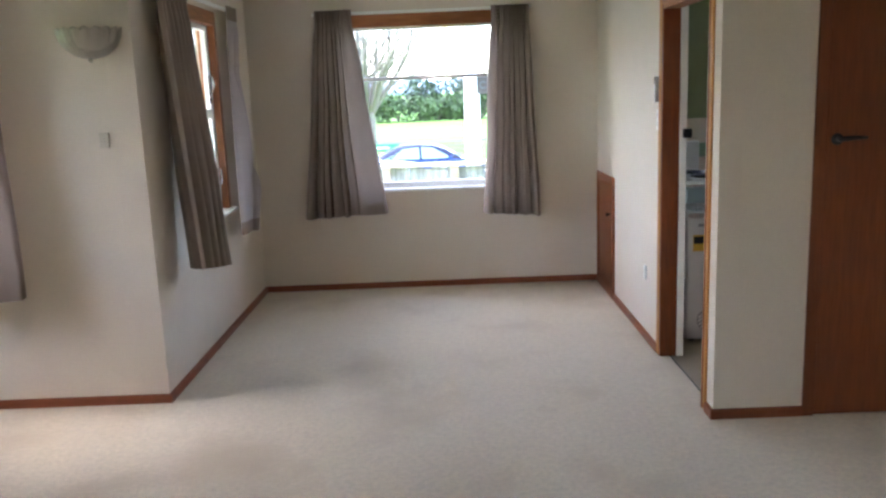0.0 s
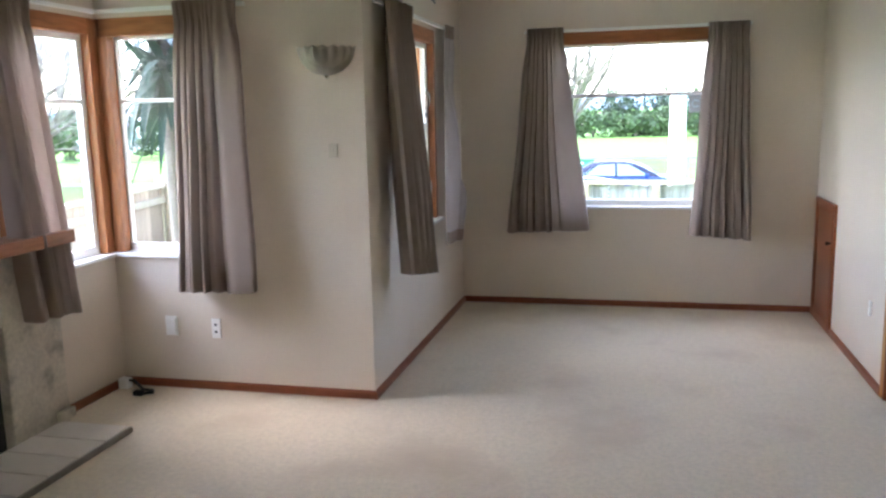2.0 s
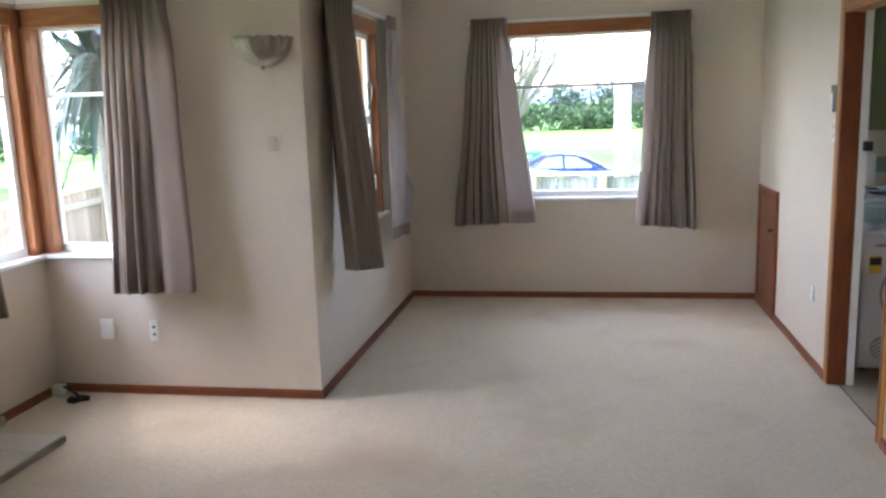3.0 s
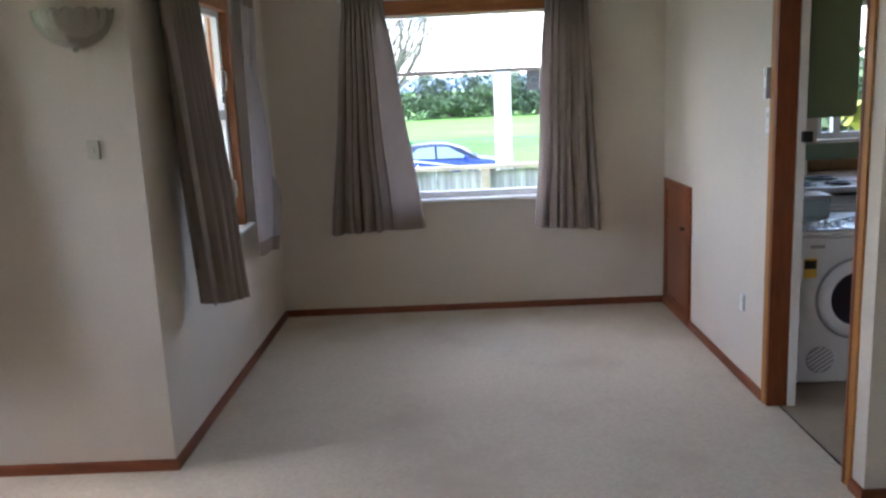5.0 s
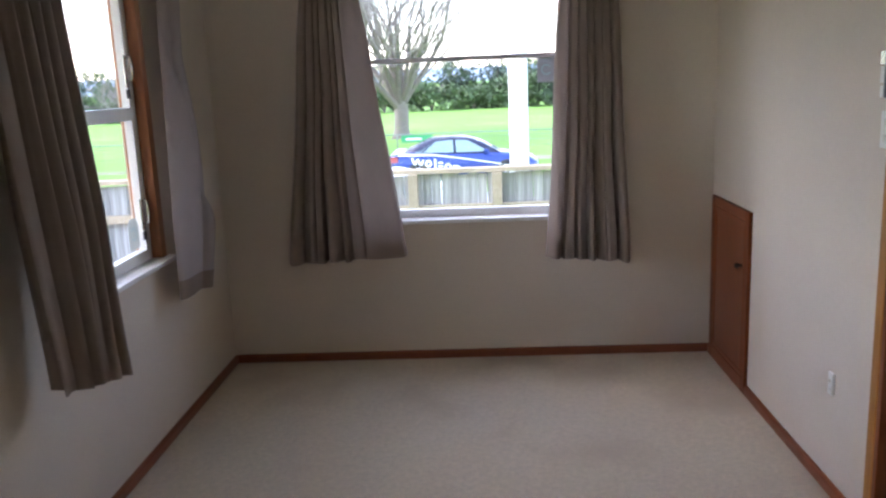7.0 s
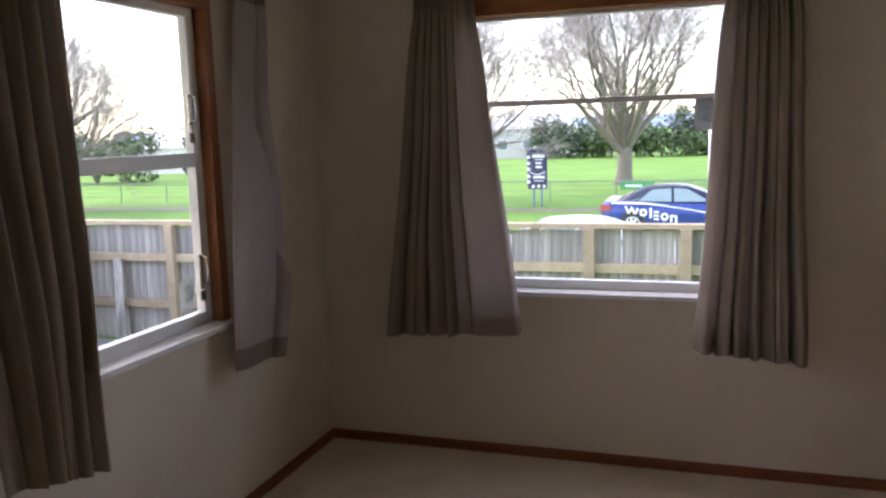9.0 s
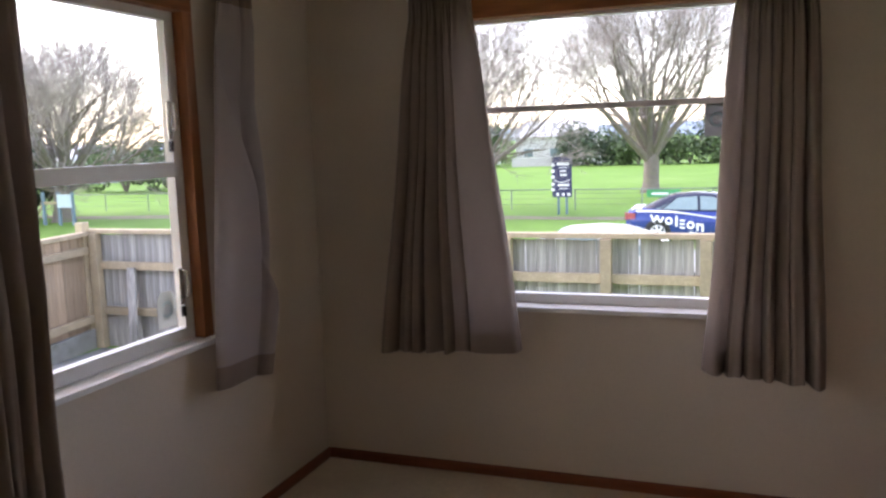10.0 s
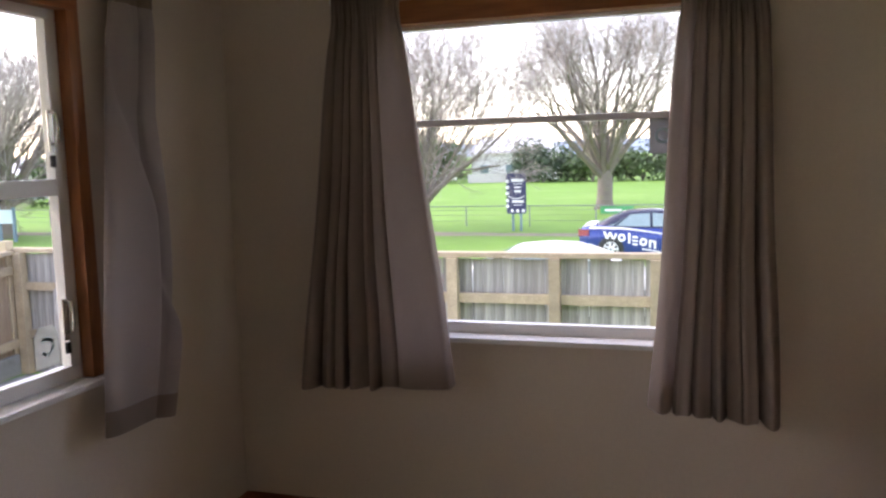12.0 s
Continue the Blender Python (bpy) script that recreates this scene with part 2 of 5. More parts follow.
def solid(name, bm, material, label="", category="", kind="", smooth=False, group=""):
    """One top-level mesh, with its origin at the middle of its base."""
    lo = Vector([min(v.co[i] for v in bm.verts) for i in range(3)])
    hi = Vector([max(v.co[i] for v in bm.verts) for i in range(3)])
    at = Vector(((lo.x + hi.x) / 2, (lo.y + hi.y) / 2, lo.z))
    bmesh.ops.translate(bm, verts=bm.verts, vec=-at)
    ob = new(name, shell(name, bm, material, smooth))
    ob.location = at
    ORG[ob] = at
    return tagged(ob, label, category, group, kind)


def box(bm, x0, y0, z0, x1, y1, z1, bevel=0.0):
    made = bmesh.ops.create_cube(bm, size=1)["verts"]
    for v in made:
        v.co = Vector(((x0 + x1) / 2 + v.co.x * (x1 - x0), (y0 + y1) / 2 + v.co.y * (y1 - y0), (z0 + z1) / 2 + v.co.z * (z1 - z0)))
    if bevel:
        edges = list({e for v in made for e in v.link_edges})
        bmesh.ops.bevel(bm, geom=edges, offset=bevel, segments=2, affect="EDGES", profile=0.6)
    return bm


def boxed(x0, y0, z0, x1, y1, z1, bevel=0.004):
    return box(bmesh.new(), x0, y0, z0, x1, y1, z1, bevel)


def tube(bm, points, radii, seg=8, cap=True):
    """A tapered tube through points."""
    rings, side = [], None
    for i, p in enumerate(points):
        p = Vector(p)
        d = Vector(points[min(i + 1, len(points) - 1)]) - Vector(points[max(i - 1, 0)])
        d.normalize()
        if side is None:
            side = d.orthogonal().normalized()
        side = (side - d * side.dot(d)).normalized()
        up = d.cross(side)
        r = radii[i] if isinstance(radii, (list, tuple)) else radii
        rings.append([bm.verts.new(p + side * (r * math.cos(a)) + up * (r * math.sin(a))) for a in (2 * math.pi * k / seg for k in range(seg))])
    for a, b in zip(rings, rings[1:]):
        for k in range(seg):
            bm.faces.new((a[k], a[(k + 1) % seg], b[(k + 1) % seg], b[k]))
    if cap and seg > 2:
        bm.faces.new(rings[0][::-1])
        bm.faces.new(rings[-1])
    return bm


def lathe(bm, profile, centre, axis="z", seg=32, start=0.0, sweep=2 * math.pi):
    """Turns (radius, along) pairs about an axis through centre."""
    c, rings = Vector(centre), []
    full = abs(sweep - 2 * math.pi) < 1e-6
    count = seg if full else seg + 1
    for r, h in profile:
        ring = []
        for k in range(count):
            a = start + sweep * k / seg
            u, v = r * math.cos(a), r * math.sin(a)
            ring.append(bm.verts.new(c + {"z": Vector((u, v, h)), "y": Vector((u, h, v)), "x": Vector((h, u, v))}[axis]))
        rings.append(ring)
    for a, b in zip(rings, rings[1:]):
        for k in range(seg):
            j = (k + 1) % count
            bm.faces.new((a[k], a[j], b[j], b[k]))
    bmesh.ops.remove_doubles(bm, verts=bm.verts, dist=1e-5)
    bmesh.ops.recalc_face_normals(bm, faces=bm.faces)
    return bm


def prism(bm, outline, depth, place):
    """An outline in (u, v), given depth w, put in the world by place(u, v, w)."""
    a = [bm.verts.new(place(u, v, 0.0)) for u, v in outline]
    b = [bm.verts.new(place(u, v, depth)) for u, v in outline]
    bm.faces.new(a)
    bm.faces.new(b[::-1])
    for i in range(len(a)):
        j = (i + 1) % len(a)
        bm.faces.new((a[j], a[i], b[i], b[j]))
    bmesh.ops.recalc_face_normals(bm, faces=bm.faces)
    return bm


def wall(name, axis, a0, a1, z0, z1, face, thick, openings=(), material=None):
    """A wall of real thickness with openings through it. axis: along which it runs; openings: (a0, a1, z0, z1)."""
    aa = sorted({a0, a1, *[o[0] for o in openings], *[o[1] for o in openings]})
    zz = sorted({z0, z1, *[o[2] for o in openings], *[o[3] for o in openings]})
    full = {}
    for i in range(len(aa) - 1):
        for k in range(len(zz) - 1):
            ca, cz = (aa[i] + aa[i + 1]) / 2, (zz[k] + zz[k + 1]) / 2
            full[i, k] = not any(o[0] < ca < o[1] and o[2] < cz < o[3] for o in openings)
    bm = bmesh.new()
    d0, d1 = sorted((face, face + thick))

    def at(a, d, z):
        return bm.verts.new((a, d, z) if axis == "x" else (d, a, z))

    for (i, k), solid_here in full.items():
        if not solid_here:
            continue
        l, r, b, t = aa[i], aa[i + 1], zz[k], zz[k + 1]
        for d in (d0, d1):
            bm.faces.new([at(l, d, b), at(r, d, b), at(r, d, t), at(l, d, t)])
        if not full.get((i - 1, k)):
            bm.faces.new([at(l, d0, b), at(l, d1, b), at(l, d1, t), at(l, d0, t)])
        if not full.get((i + 1, k)):
            bm.faces.new([at(r, d0, b), at(r, d1, b), at(r, d1, t), at(r, d0, t)])
        if not full.get((i, k - 1)):
            bm.faces.new([at(l, d0, b), at(r, d0, b), at(r, d1, b), at(l, d1, b)])
        if not full.get((i, k + 1)):
            bm.faces.new([at(l, d0, t), at(r, d0, t), at(r, d1, t), at(l, d1, t)])
    bmesh.ops.remove_doubles(bm, verts=bm.verts, dist=1e-5)
    bmesh.ops.recalc_face_normals(bm, faces=bm.faces)
    return solid(name, bm, material or WALL, kind="structure")


# ---- the house ----
L, R, B, F, W, P = -1.385, 1.35, 6.915, 4.49, -2.98, 4.01
TOP, REAR, EAST = 2.46, -1.6, 4.2
T = 0.14

wall("wall_north", "x", L - T, R, 0, TOP, B, T, [(-0.66, 0.64, 0.812, 2.18)])
wall("wall_alcove_west", "y", F, B, 0, TOP, L, -T, [(5.08, 6.04, 0.83, 2.15)])
wall("wall_bay", "x", W - T, L - T, 0, TOP, F, T, [(W - T, -2.18, 0.81, 2.15)])
wall("wall_west", "y", REAR, F, 0, TOP, W, -T, [(3.62, F, 0.81, 2.15), (-1.2, 0.3, 0.8, 2.15)])
wall("wall_alcove_east", "y", P, B + T, 0, TOP, R, 0.10, [(4.14, 4.955, 0, 1.985)])
wall("wall_east_pier", "x", R + 0.10, EAST, 0, TOP, P, 0.10, [(1.815, 2.615, 0, 2.0)])
wall("wall_kitchen_north", "x", R + 0.10, EAST + T, 0, TOP, B, T, [(2.40, 3.70, 1.11, 2.05)])
wall("wall_kitchen_east", "y", P + 0.10, B, 0, TOP, EAST, T)
wall("wall_south", "x", W - T, EAST, 0, TOP, REAR, -T)
wall("wall_east", "y", REAR, P, 0, TOP, EAST, T)
solid("ceiling", boxed(W - T, REAR - T, TOP, EAST + T, B + T, TOP + 0.12, 0), CEIL, kind="structure")
bm = bmesh.new()
box(bm, W, REAR, -0.08, R + 0.05, B, 0)
box(bm, R + 0.05, REAR, -0.08, EAST, P + 0.05, 0)
solid("floor", bm, CARPET, "beige cut-pile carpet, faintly stained and worn", "carpet", "structure")
solid("kitchen_floor", boxed(R + 0.055, P + 0.055, -0.08, EAST, B, -0.002, 0), VINYL, "tan sheet vinyl kitchen floor", "floor", "structure")
solid("threshold", boxed(R + 0.047, 4.165, 0.0, R + 0.054, 4.93, 0.003, 0.001), DARKMETAL, "dark metal strip where carpet meets vinyl", "threshold", "structure")


def moulding(name, axis, a0, a1, face, out, h=0.047, material=None):
    """A low timber skirting with a rounded top; out: the way into the room."""
    bm = bmesh.new()
    outline = [(0, 0), (0.016, 0), (0.016, h - 0.012), (0.012, h - 0.003), (0.005, h), (0, h)]
    if axis == "x":
        prism(bm, outline, a1 - a0, lambda u, v, w: Vector((a0 + w, face + out * u, v)))
    else:
        prism(bm, outline, a1 - a0, lambda u, v, w: Vector((face + out * u, a0 + w, v)))
    return solid(name, bm, material or (SKIRT_X if axis == "x" else SKIRT_Y), "low red-brown varnished timber skirting", "skirting", "structure")


moulding("baseboard", "x", L + 0.016, R - 0.016, B, -1)
moulding("baseboard", "y", F - 0.016, B, L, 1)
moulding("baseboard", "x", W + 0.016, L, F, -1)
moulding("baseboard", "y", 3.885, F, W, 1)
moulding("baseboard", "y", 5.005, 6.25, R, -1)
moulding("baseboard", "y", 6.865, B, R, -1)
moulding("baseboard", "y", P, 4.10, R, -1)
moulding("baseboard", "x", R - 0.016, 1.767, P, -1)

# ---- windows ----


def pane_of(win, x0, y0, z0, x1, y1, z1):
    ob = part("pane", box(bmesh.new(), x0, y0, z0, x1, y1, z1), GLASS, win, "clear window glass")
    ob.visible_shadow = False
    return ob


def window_y(name, x0, x1, z0, z1, y, bar, bar_mat, bar_h, label, sash=0.035, left_sash=True, sill_to=None):
    """A timber-lined window in a wall that runs along x, the room on its -y side. bar: height of the glazing bar."""
    win = thing(name, ((x0 + x1) / 2, y, z0), label, "window", kind="structure")
    d0, d1 = y - 0.006, y + 0.11
    fr = 0.03
    part("head_lining", boxed(x0, d0, z1 - 0.10, x1, d1, z1, 0.003), RIMU_X, win, "varnished red-brown timber head")
    part("jamb_lining", boxed(x0, d0, z0, x0 + fr, d1, z1 - 0.10, 0.003), RIMU, win)
    part("jamb_lining", boxed(x1 - fr, d0, z0, x1, d1, z1 - 0.10, 0.003), RIMU, win)
    part("window_sill", boxed(x0 - 0.03, y - 0.045, z0 - 0.018, x1 + 0.03, d1 - 0.01, z0 + 0.004, 0.004), WHITE, win, "white painted sill board")
    g = y + 0.075
    a, b, lo, hi = x0 + fr, x1 - fr, z0 + 0.004, z1 - 0.10
    part("sash_rail", boxed(a, g - 0.02, lo, b, g + 0.02, lo + 0.045, 0.004), WHITE, win, "white painted bottom rail")
    part("sash_rail", boxed(a, g - 0.02, hi - sash * 0.5, b, g + 0.02, hi, 0.004), WHITE, win)
    part("sash_stile", boxed(a, g - 0.02, lo + 0.045, a + sash, g + 0.02, hi - sash * 0.5, 0.004), WHITE, win)
    part("sash_stile", boxed(b - sash, g - 0.02, lo + 0.045, b, g + 0.02, hi - sash * 0.5, 0.004), WHITE, win)
    part("glazing_bar", boxed(a + sash, g - 0.015, bar - bar_h / 2, b - sash, g + 0.015, bar + bar_h / 2, 0.003), bar_mat, win, "slim horizontal glazing bar")
    pane_of(win, a + sash, g - 0.002, lo + 0.045, b - sash, g + 0.002, bar - bar_h / 2)
    pane_of(win, a + sash, g - 0.002, bar + bar_h / 2, b - sash, g + 0.002, hi - sash * 0.5)
    return win


def window_x(name, y0, y1, z0, z1, x, bar, bar_mat, bar_h, label, sash=0.05, fr=0.045):
    """The same in a wall that runs along y, the room on its +x side."""
    win = thing(name, (x, (y0 + y1) / 2, z0), label, "window", kind="structure")
    d0, d1 = x - 0.11, x + 0.006
    part("head_lining", boxed(d0, y0, z1 - 0.09, d1, y1, z1, 0.003), RIMU_Y, win, "varnished red-brown timber head")
    part("jamb_lining", boxed(d0, y0, z0, d1, y0 + fr, z1 - 0.09, 0.003), RIMU, win)
    part("jamb_lining", boxed(d0, y1 - fr, z0, d1, y1, z1 - 0.09, 0.003), RIMU, win, "red-brown varnished timber jamb")
    part("window_sill", boxed(d0 + 0.01, y0 - 0.03, z0 - 0.018, x + 0.045, y1 + 0.03, z0 + 0.004, 0.004), WHITE, win, "white painted sill board")
    g = x - 0.06
    a, b, lo, hi = y0 + fr, y1 - fr, z0 + 0.004, z1 - 0.09
    part("sash_rail", boxed(g - 0.02, a, lo, g + 0.02, b, lo + 0.05, 0.004), WHITE, win, "white painted bottom rail")
    part("sash_rail", boxed(g - 0.02, a, hi - sash * 0.7, g + 0.02, b, hi, 0.004), WHITE, win)
    part("sash_stile", boxed(g - 0.02, a, lo + 0.05, g + 0.02, a + sash, hi - sash * 0.7, 0.004), WHITE, win)
    part("sash_stile", boxed(g - 0.02, b - sash, lo + 0.05, g + 0.02, b, hi - sash * 0.7, 0.004), WHITE, win)
    part("glazing_bar", boxed(g - 0.022, a + sash, bar - bar_h / 2, g + 0.022, b - sash, bar + bar_h / 2, 0.003), bar_mat, win, "horizontal glazing bar")
    pane_of(win, g - 0.002, a + sash, lo + 0.05, g + 0.002, b - sash, bar - bar_h / 2)
    pane_of(win, g - 0.002, a + sash, bar + bar_h / 2, g + 0.002, b - sash, hi - sash * 0.7)
    return win


win_n = window_y("window_1", -0.66, 0.64, 0.812, 2.18, B, 1.685, GREYBAR, 0.026, "timber-lined window with a slim grey glazing bar and white sill")
win_w = window_x("window_2", 5.08, 6.04, 0.83, 2.15, L, 1.485, WHITE, 0.055, "timber-lined casement window, white sash, facing the side yard", fr=0.055)
win_c1 = window_y("window_3", -2.955, -2.18, 0.81, 2.15, F, 1.69, WHITE, 0.022, "corner window, timber-lined, over the bay wall")
win_c2 = window_x("window_4", 3.62, 4.465, 0.81, 2.15, W, 1.69, WHITE, 0.022, "corner window, timber-lined, beside the fireplace")
part("corner_post", boxed(W - 0.10, F - 0.08, 0.814, W + 0.012, F + 0.10, 2.148, 0.006), RIMU, win_c2, "heavy varnished timber corner post")
part("corner_post", boxed(W + 0.014, F - 0.014, 0.814, W + 0.08, F + 0.09, 2.05, 0.006), RIMU, win_c1, "varnished timber post")
# added out of view; placed and sized to light the room from behind
window_x("window_5", -1.2, 0.3, 0.8, 2.15, W, 1.69, WHITE, 0.022, "unseen timber-lined window added behind the walker for light")

bm = boxed(2.40, B - 0.02, 1.09, 3.70, B + 0.03, 1.115, 0.003)
kwin = thing("window_6", (3.05, B, 1.11), "white-framed kitchen window over the bench", "window", kind="structure")
part("window_sill", bm, WHITE, kwin)
for x0, x1 in ((2.40, 2.44), (2.52, 2.57), (3.10, 3.14), (3.66, 3.70)):
    part("frame_stile", boxed(x0, B + 0.03, 1.115, x1, B + 0.08, 2.05, 0.003), WHITE, kwin)
for z0, z1 in ((1.115, 1.16), (2.0, 2.05)):
    part("frame_rail", boxed(2.44, B + 0.032, z0, 3.66, B + 0.078, z1, 0.003), WHITE, kwin)
pane_of(kwin, 2.57, B + 0.053, 1.16, 3.10, B + 0.057, 2.0)
pane_of(kwin, 3.14, B + 0.053, 1.16, 3.66, B + 0.057, 2.0)


def stay(win, y, z):
    """A casement fastener: plate, rounded handle loop and pivot."""
    x = L - 0.042
    s = part("window_latch", boxed(x, y - 0.012, z - 0.14, x + 0.006, y + 0.012, z, 0.002), CHROME, win, "worn chrome casement latch")
    bm = tube(bmesh.new(), [(x + 0.004, y, z - 0.005), (x + 0.026, y + 0.004, z - 0.012), (x + 0.03, y + 0.006, z - 0.06), (x + 0.026, y + 0.004, z - 0.105),
                            (x + 0.006, y, z - 0.112)], 0.005, 8)
    part("latch_handle", bm, CHROME, s, smooth=True)
    part("latch_hinge", boxed(x - 0.002, y - 0.009, z - 0.185, x + 0.010, y + 0.009, z - 0.145, 0.003), DARKMETAL, s, "dark hinge block")


stay(win_w, 5.925, 1.115)
stay(win_w, 5.925, 1.735)


def glass_sticker(name, place, w, h, label, ground, house=False):
    """A faded sticker on the inside of a pane: ground, ring-shaped print."""
    st = thing(name, place(0, 0, 0), label, "sticker")
    outline = [(-w / 2, -h / 2), (w / 2, -h / 2), (w / 2, h * 0.28), (w * 0.28, h / 2), (-w * 0.28, h / 2), (-w / 2, h * 0.28)] if house else [
        (-w / 2, -h / 2), (w / 2, -h / 2), (w / 2, h / 2), (-w / 2, h / 2)]
    part("backing", prism(bmesh.new(), outline, 0.0008, place), ground, st)
    bm = bmesh.new()
    n = 20
    for k in range(n - 4):
        a, b = 2 * math.pi * (k + 2) / n, 2 * math.pi * (k + 3) / n
        q = [(r * w * math.cos(t), r * w * math.sin(t)) for r, t in ((0.2, a), (0.3, a), (0.3, b), (0.2, b))]
        prism(bm, q, 0.0008, lambda u, v, d: place(u, v, d + 0.001))
    part("print", bm, STICKERT, st)
    return st


glass_sticker("window_sticker", lambda u, v, w: Vector((0.455 + u, B + 0.072 - w, 1.607 + v)), 0.10, 0.135, "faded grey square sticker on the window glass", STICKER)
glass_sticker("window_sticker", lambda u, v, w: Vector((L - 0.057 + w, 5.852 - u, 0.97 + v)), 0.105, 0.135, "pale shield-shaped sticker on the casement glass", STICKERW, True)

# ---- curtains ----


def curtain(name, label, track, hem, z_top, z_hem, widths, depth_top, depth_hem, seed, out, bulge=0.0, phase=0.0, lined=False, tuck=0.0):
    """A pinch-pleated curtain. track, hem: (start, end) plan points; folds swing across the track. Parts: heading, drape, hem."""
    rnd = random.Random(seed)
    folds = len(widths)
    nu, nv = folds * 18, 44
    cuts = [sum(widths[:k2]) / sum(widths) for k2 in range(folds + 1)]
    deep = [rnd.uniform(0.6, 1.4) * (0.55 if w > 1.6 else 1.0) for w in [*widths, widths[-1]]]
    lean = [rnd.uniform(-0.35, 0.35) for _ in range(folds + 1)]
    a0, a1, b0, b1 = Vector(track[0]), Vector(track[1]), Vector(hem[0]), Vector(hem[1])
    out = Vector(out)
    along = (b1 - b0).normalized()
    width = (b1 - b0).length

    def point(u, v):
        pos = a0.lerp(a1, u).lerp(b0.lerp(b1, u), v ** 1.15)
        i = max(k2 for k2 in range(folds) if cuts[k2] <= u + 1e-9)
        g = (u - cuts[i]) / (cuts[i + 1] - cuts[i])
        amp = (depth_top + (depth_hem - depth_top) * min(1.0, v * 1.5)) * (deep[i] * (1 - g) + deep[i + 1] * g)
        ang = 2 * math.pi * (i + g + lean[i] * min(1, v * 1.5) * math.sin(math.pi * g) * 0.6) + phase
        # round ridges towards the room, tight creases behind them
        wave = 2.0 * abs(math.sin(ang / 2)) ** 0.62 - 1.15 + 0.22 * math.sin(1.7 * ang + seed) * v
        tight = math.exp(-((v - 0.075) / 0.045) ** 2)
        pleat = 0.6 * depth_top * math.sin(3 * ang + seed) * math.exp(-v * 7)
        pos = pos + (a1 - a0) * (0.5 - u) * 0.05 * tight
        pos = pos + out * (amp * wave * (1 - 0.3 * tight) + pleat + bulge * math.sin(math.pi * v ** 1.4) * u)
        # the ridges swell sideways over the creases
        pos = pos + along * (-0.17 * width * (cuts[i + 1] - cuts[i]) * math.sin(ang) * min(1, v * 4) + 0.006 * math.sin(9 * v + 5 * u + seed) * v)
        if tuck:
            # the cloth is drawn back under a slanting fold
            edge = 0.12 + 1.25 * (v - 0.22)
            pos = pos - out * tuck * min(1.0, max(0.0, (u - edge) / 0.07)) * min(1.0, max(0.0, (v - 0.1) * 5)) * min(1.0, max(0.0, (1.0 - v) * 6))
        z = z_top + ((z_hem[0] + (z_hem[1] - z_hem[0]) * u) - z_top) * v + 0.004 * math.sin(ang * 0.5 + seed) * v * v
        return Vector((pos.x, pos.y, z))

    base = a0.lerp(a1, 0.5)
    th = thing(name, (base.x, base.y, min(z_hem)), label, "curtain", "curtains")

    def strip(v0, v1, n, grow=0.0):
        bm = bmesh.new()
        rows = []
        for j in range(n + 1):
            v = v0 + (v1 - v0) * j / n
            rows.append([bm.verts.new(point(i / nu, v) + Vector((out.x, out.y, 0)) * grow) for i in range(nu + 1)])
        for a, b in zip(rows, rows[1:]):
            for i in range(nu):
                bm.faces.new((a[i], a[i + 1], b[i + 1], b[i]))
        return bm

    part("heading", strip(0.0, 0.06, 4, 0.002), FABRIC, th, "gathered heading tape", True)
    part("drape", strip(0.06, 1.0, nv, 0.0), LINING if lined else FABRIC, th, "pale lined back turned to the room" if lined else "", True)
    part("hem", strip(0.945, 1.0, 3, 0.0015), FABRIC, th, "narrow stitched hem", True)
    return th


TAUPE = "taupe pinch-pleated curtain, pulled back from the window"
curtain("curtain", TAUPE, ((-0.835, B - 0.065), (-0.55, B - 0.065)), ((-0.985, B - 0.19), (-0.33, B - 0.17)), 2.21, (0.625, 0.645), (0.9, 0.8, 0.55, 0.9, 0.5, 0.75, 2.3), 0.022, 0.066, 3, (0, -1))
curtain("curtain", TAUPE, ((0.525, B - 0.065), (0.82, B - 0.065)), ((0.432, B - 0.20), (0.865, B - 0.21)), 2.20, (0.625, 0.59), (1.2, 0.75, 0.85, 0.6, 0.7, 0.85, 0.8), 0.022, 0.062, 8, (0, -1), phase=1.0)
curtain("curtain", "taupe curtain drawn back at the near side of the casement", ((L + 0.07, 4.67), (L + 0.07, 5.19)), ((L + 0.11, 4.75), (L + 0.19, 5.05)), 2.21,
        (0.66, 0.625), (1.5, 0.7, 0.9, 0.6, 0.85, 0.7), 0.022, 0.055, 5, (1, 0), phase=2.0)
curtain("curtain", "taupe curtain beyond the casement, its pale lining showing", ((L + 0.06, 6.13), (L + 0.06, 6.36)),
        ((L + 0.10, 5.93), (L + 0.11, 6.28)), 2.20, (0.655, 0.63), (2.4, 1.0), 0.016, 0.028, 11, (1, 0), bulge=0.08, phase=0.6, lined=True, tuck=0.055)
curtain("curtain", "taupe curtain beside the corner window", ((-2.44, F - 0.075), (-2.06, F - 0.075)), ((-2.49, F - 0.11), (-2.04, F - 0.11)), 2.21, (0.62, 0.615),
        (0.7, 0.6, 0.75, 0.6, 0.8, 2.4), 0.020, 0.06, 14, (0, -1))
curtain("curtain", "taupe curtain bunched beside the fireplace", ((W + 0.075, 3.55), (W + 0.075, 3.885)), ((W + 0.16, 3.60), (W + 0.15, 3.93)), 2.20, (0.62, 0.60),
        (1.2, 0.7, 0.6, 1.5, 0.8), 0.020, 0.045, 17, (1, 0))


def track(name, p0, p1, z):
    bm = bmesh.new()
    x0, x1, y0, y1 = min(p0[0], p1[0]), max(p0[0], p1[0]), min(p0[1], p1[1]), max(p0[1], p1[1])
    box(bm, x0 - 0.008, y0 - 0.008, z - 0.012, x1 + 0.008, y1 + 0.008, z + 0.012, 0.003)
    th = solid(name, bm, CREAM, "slim cream curtain track above the window", "curtain track", group="curtain tracks")
    return th


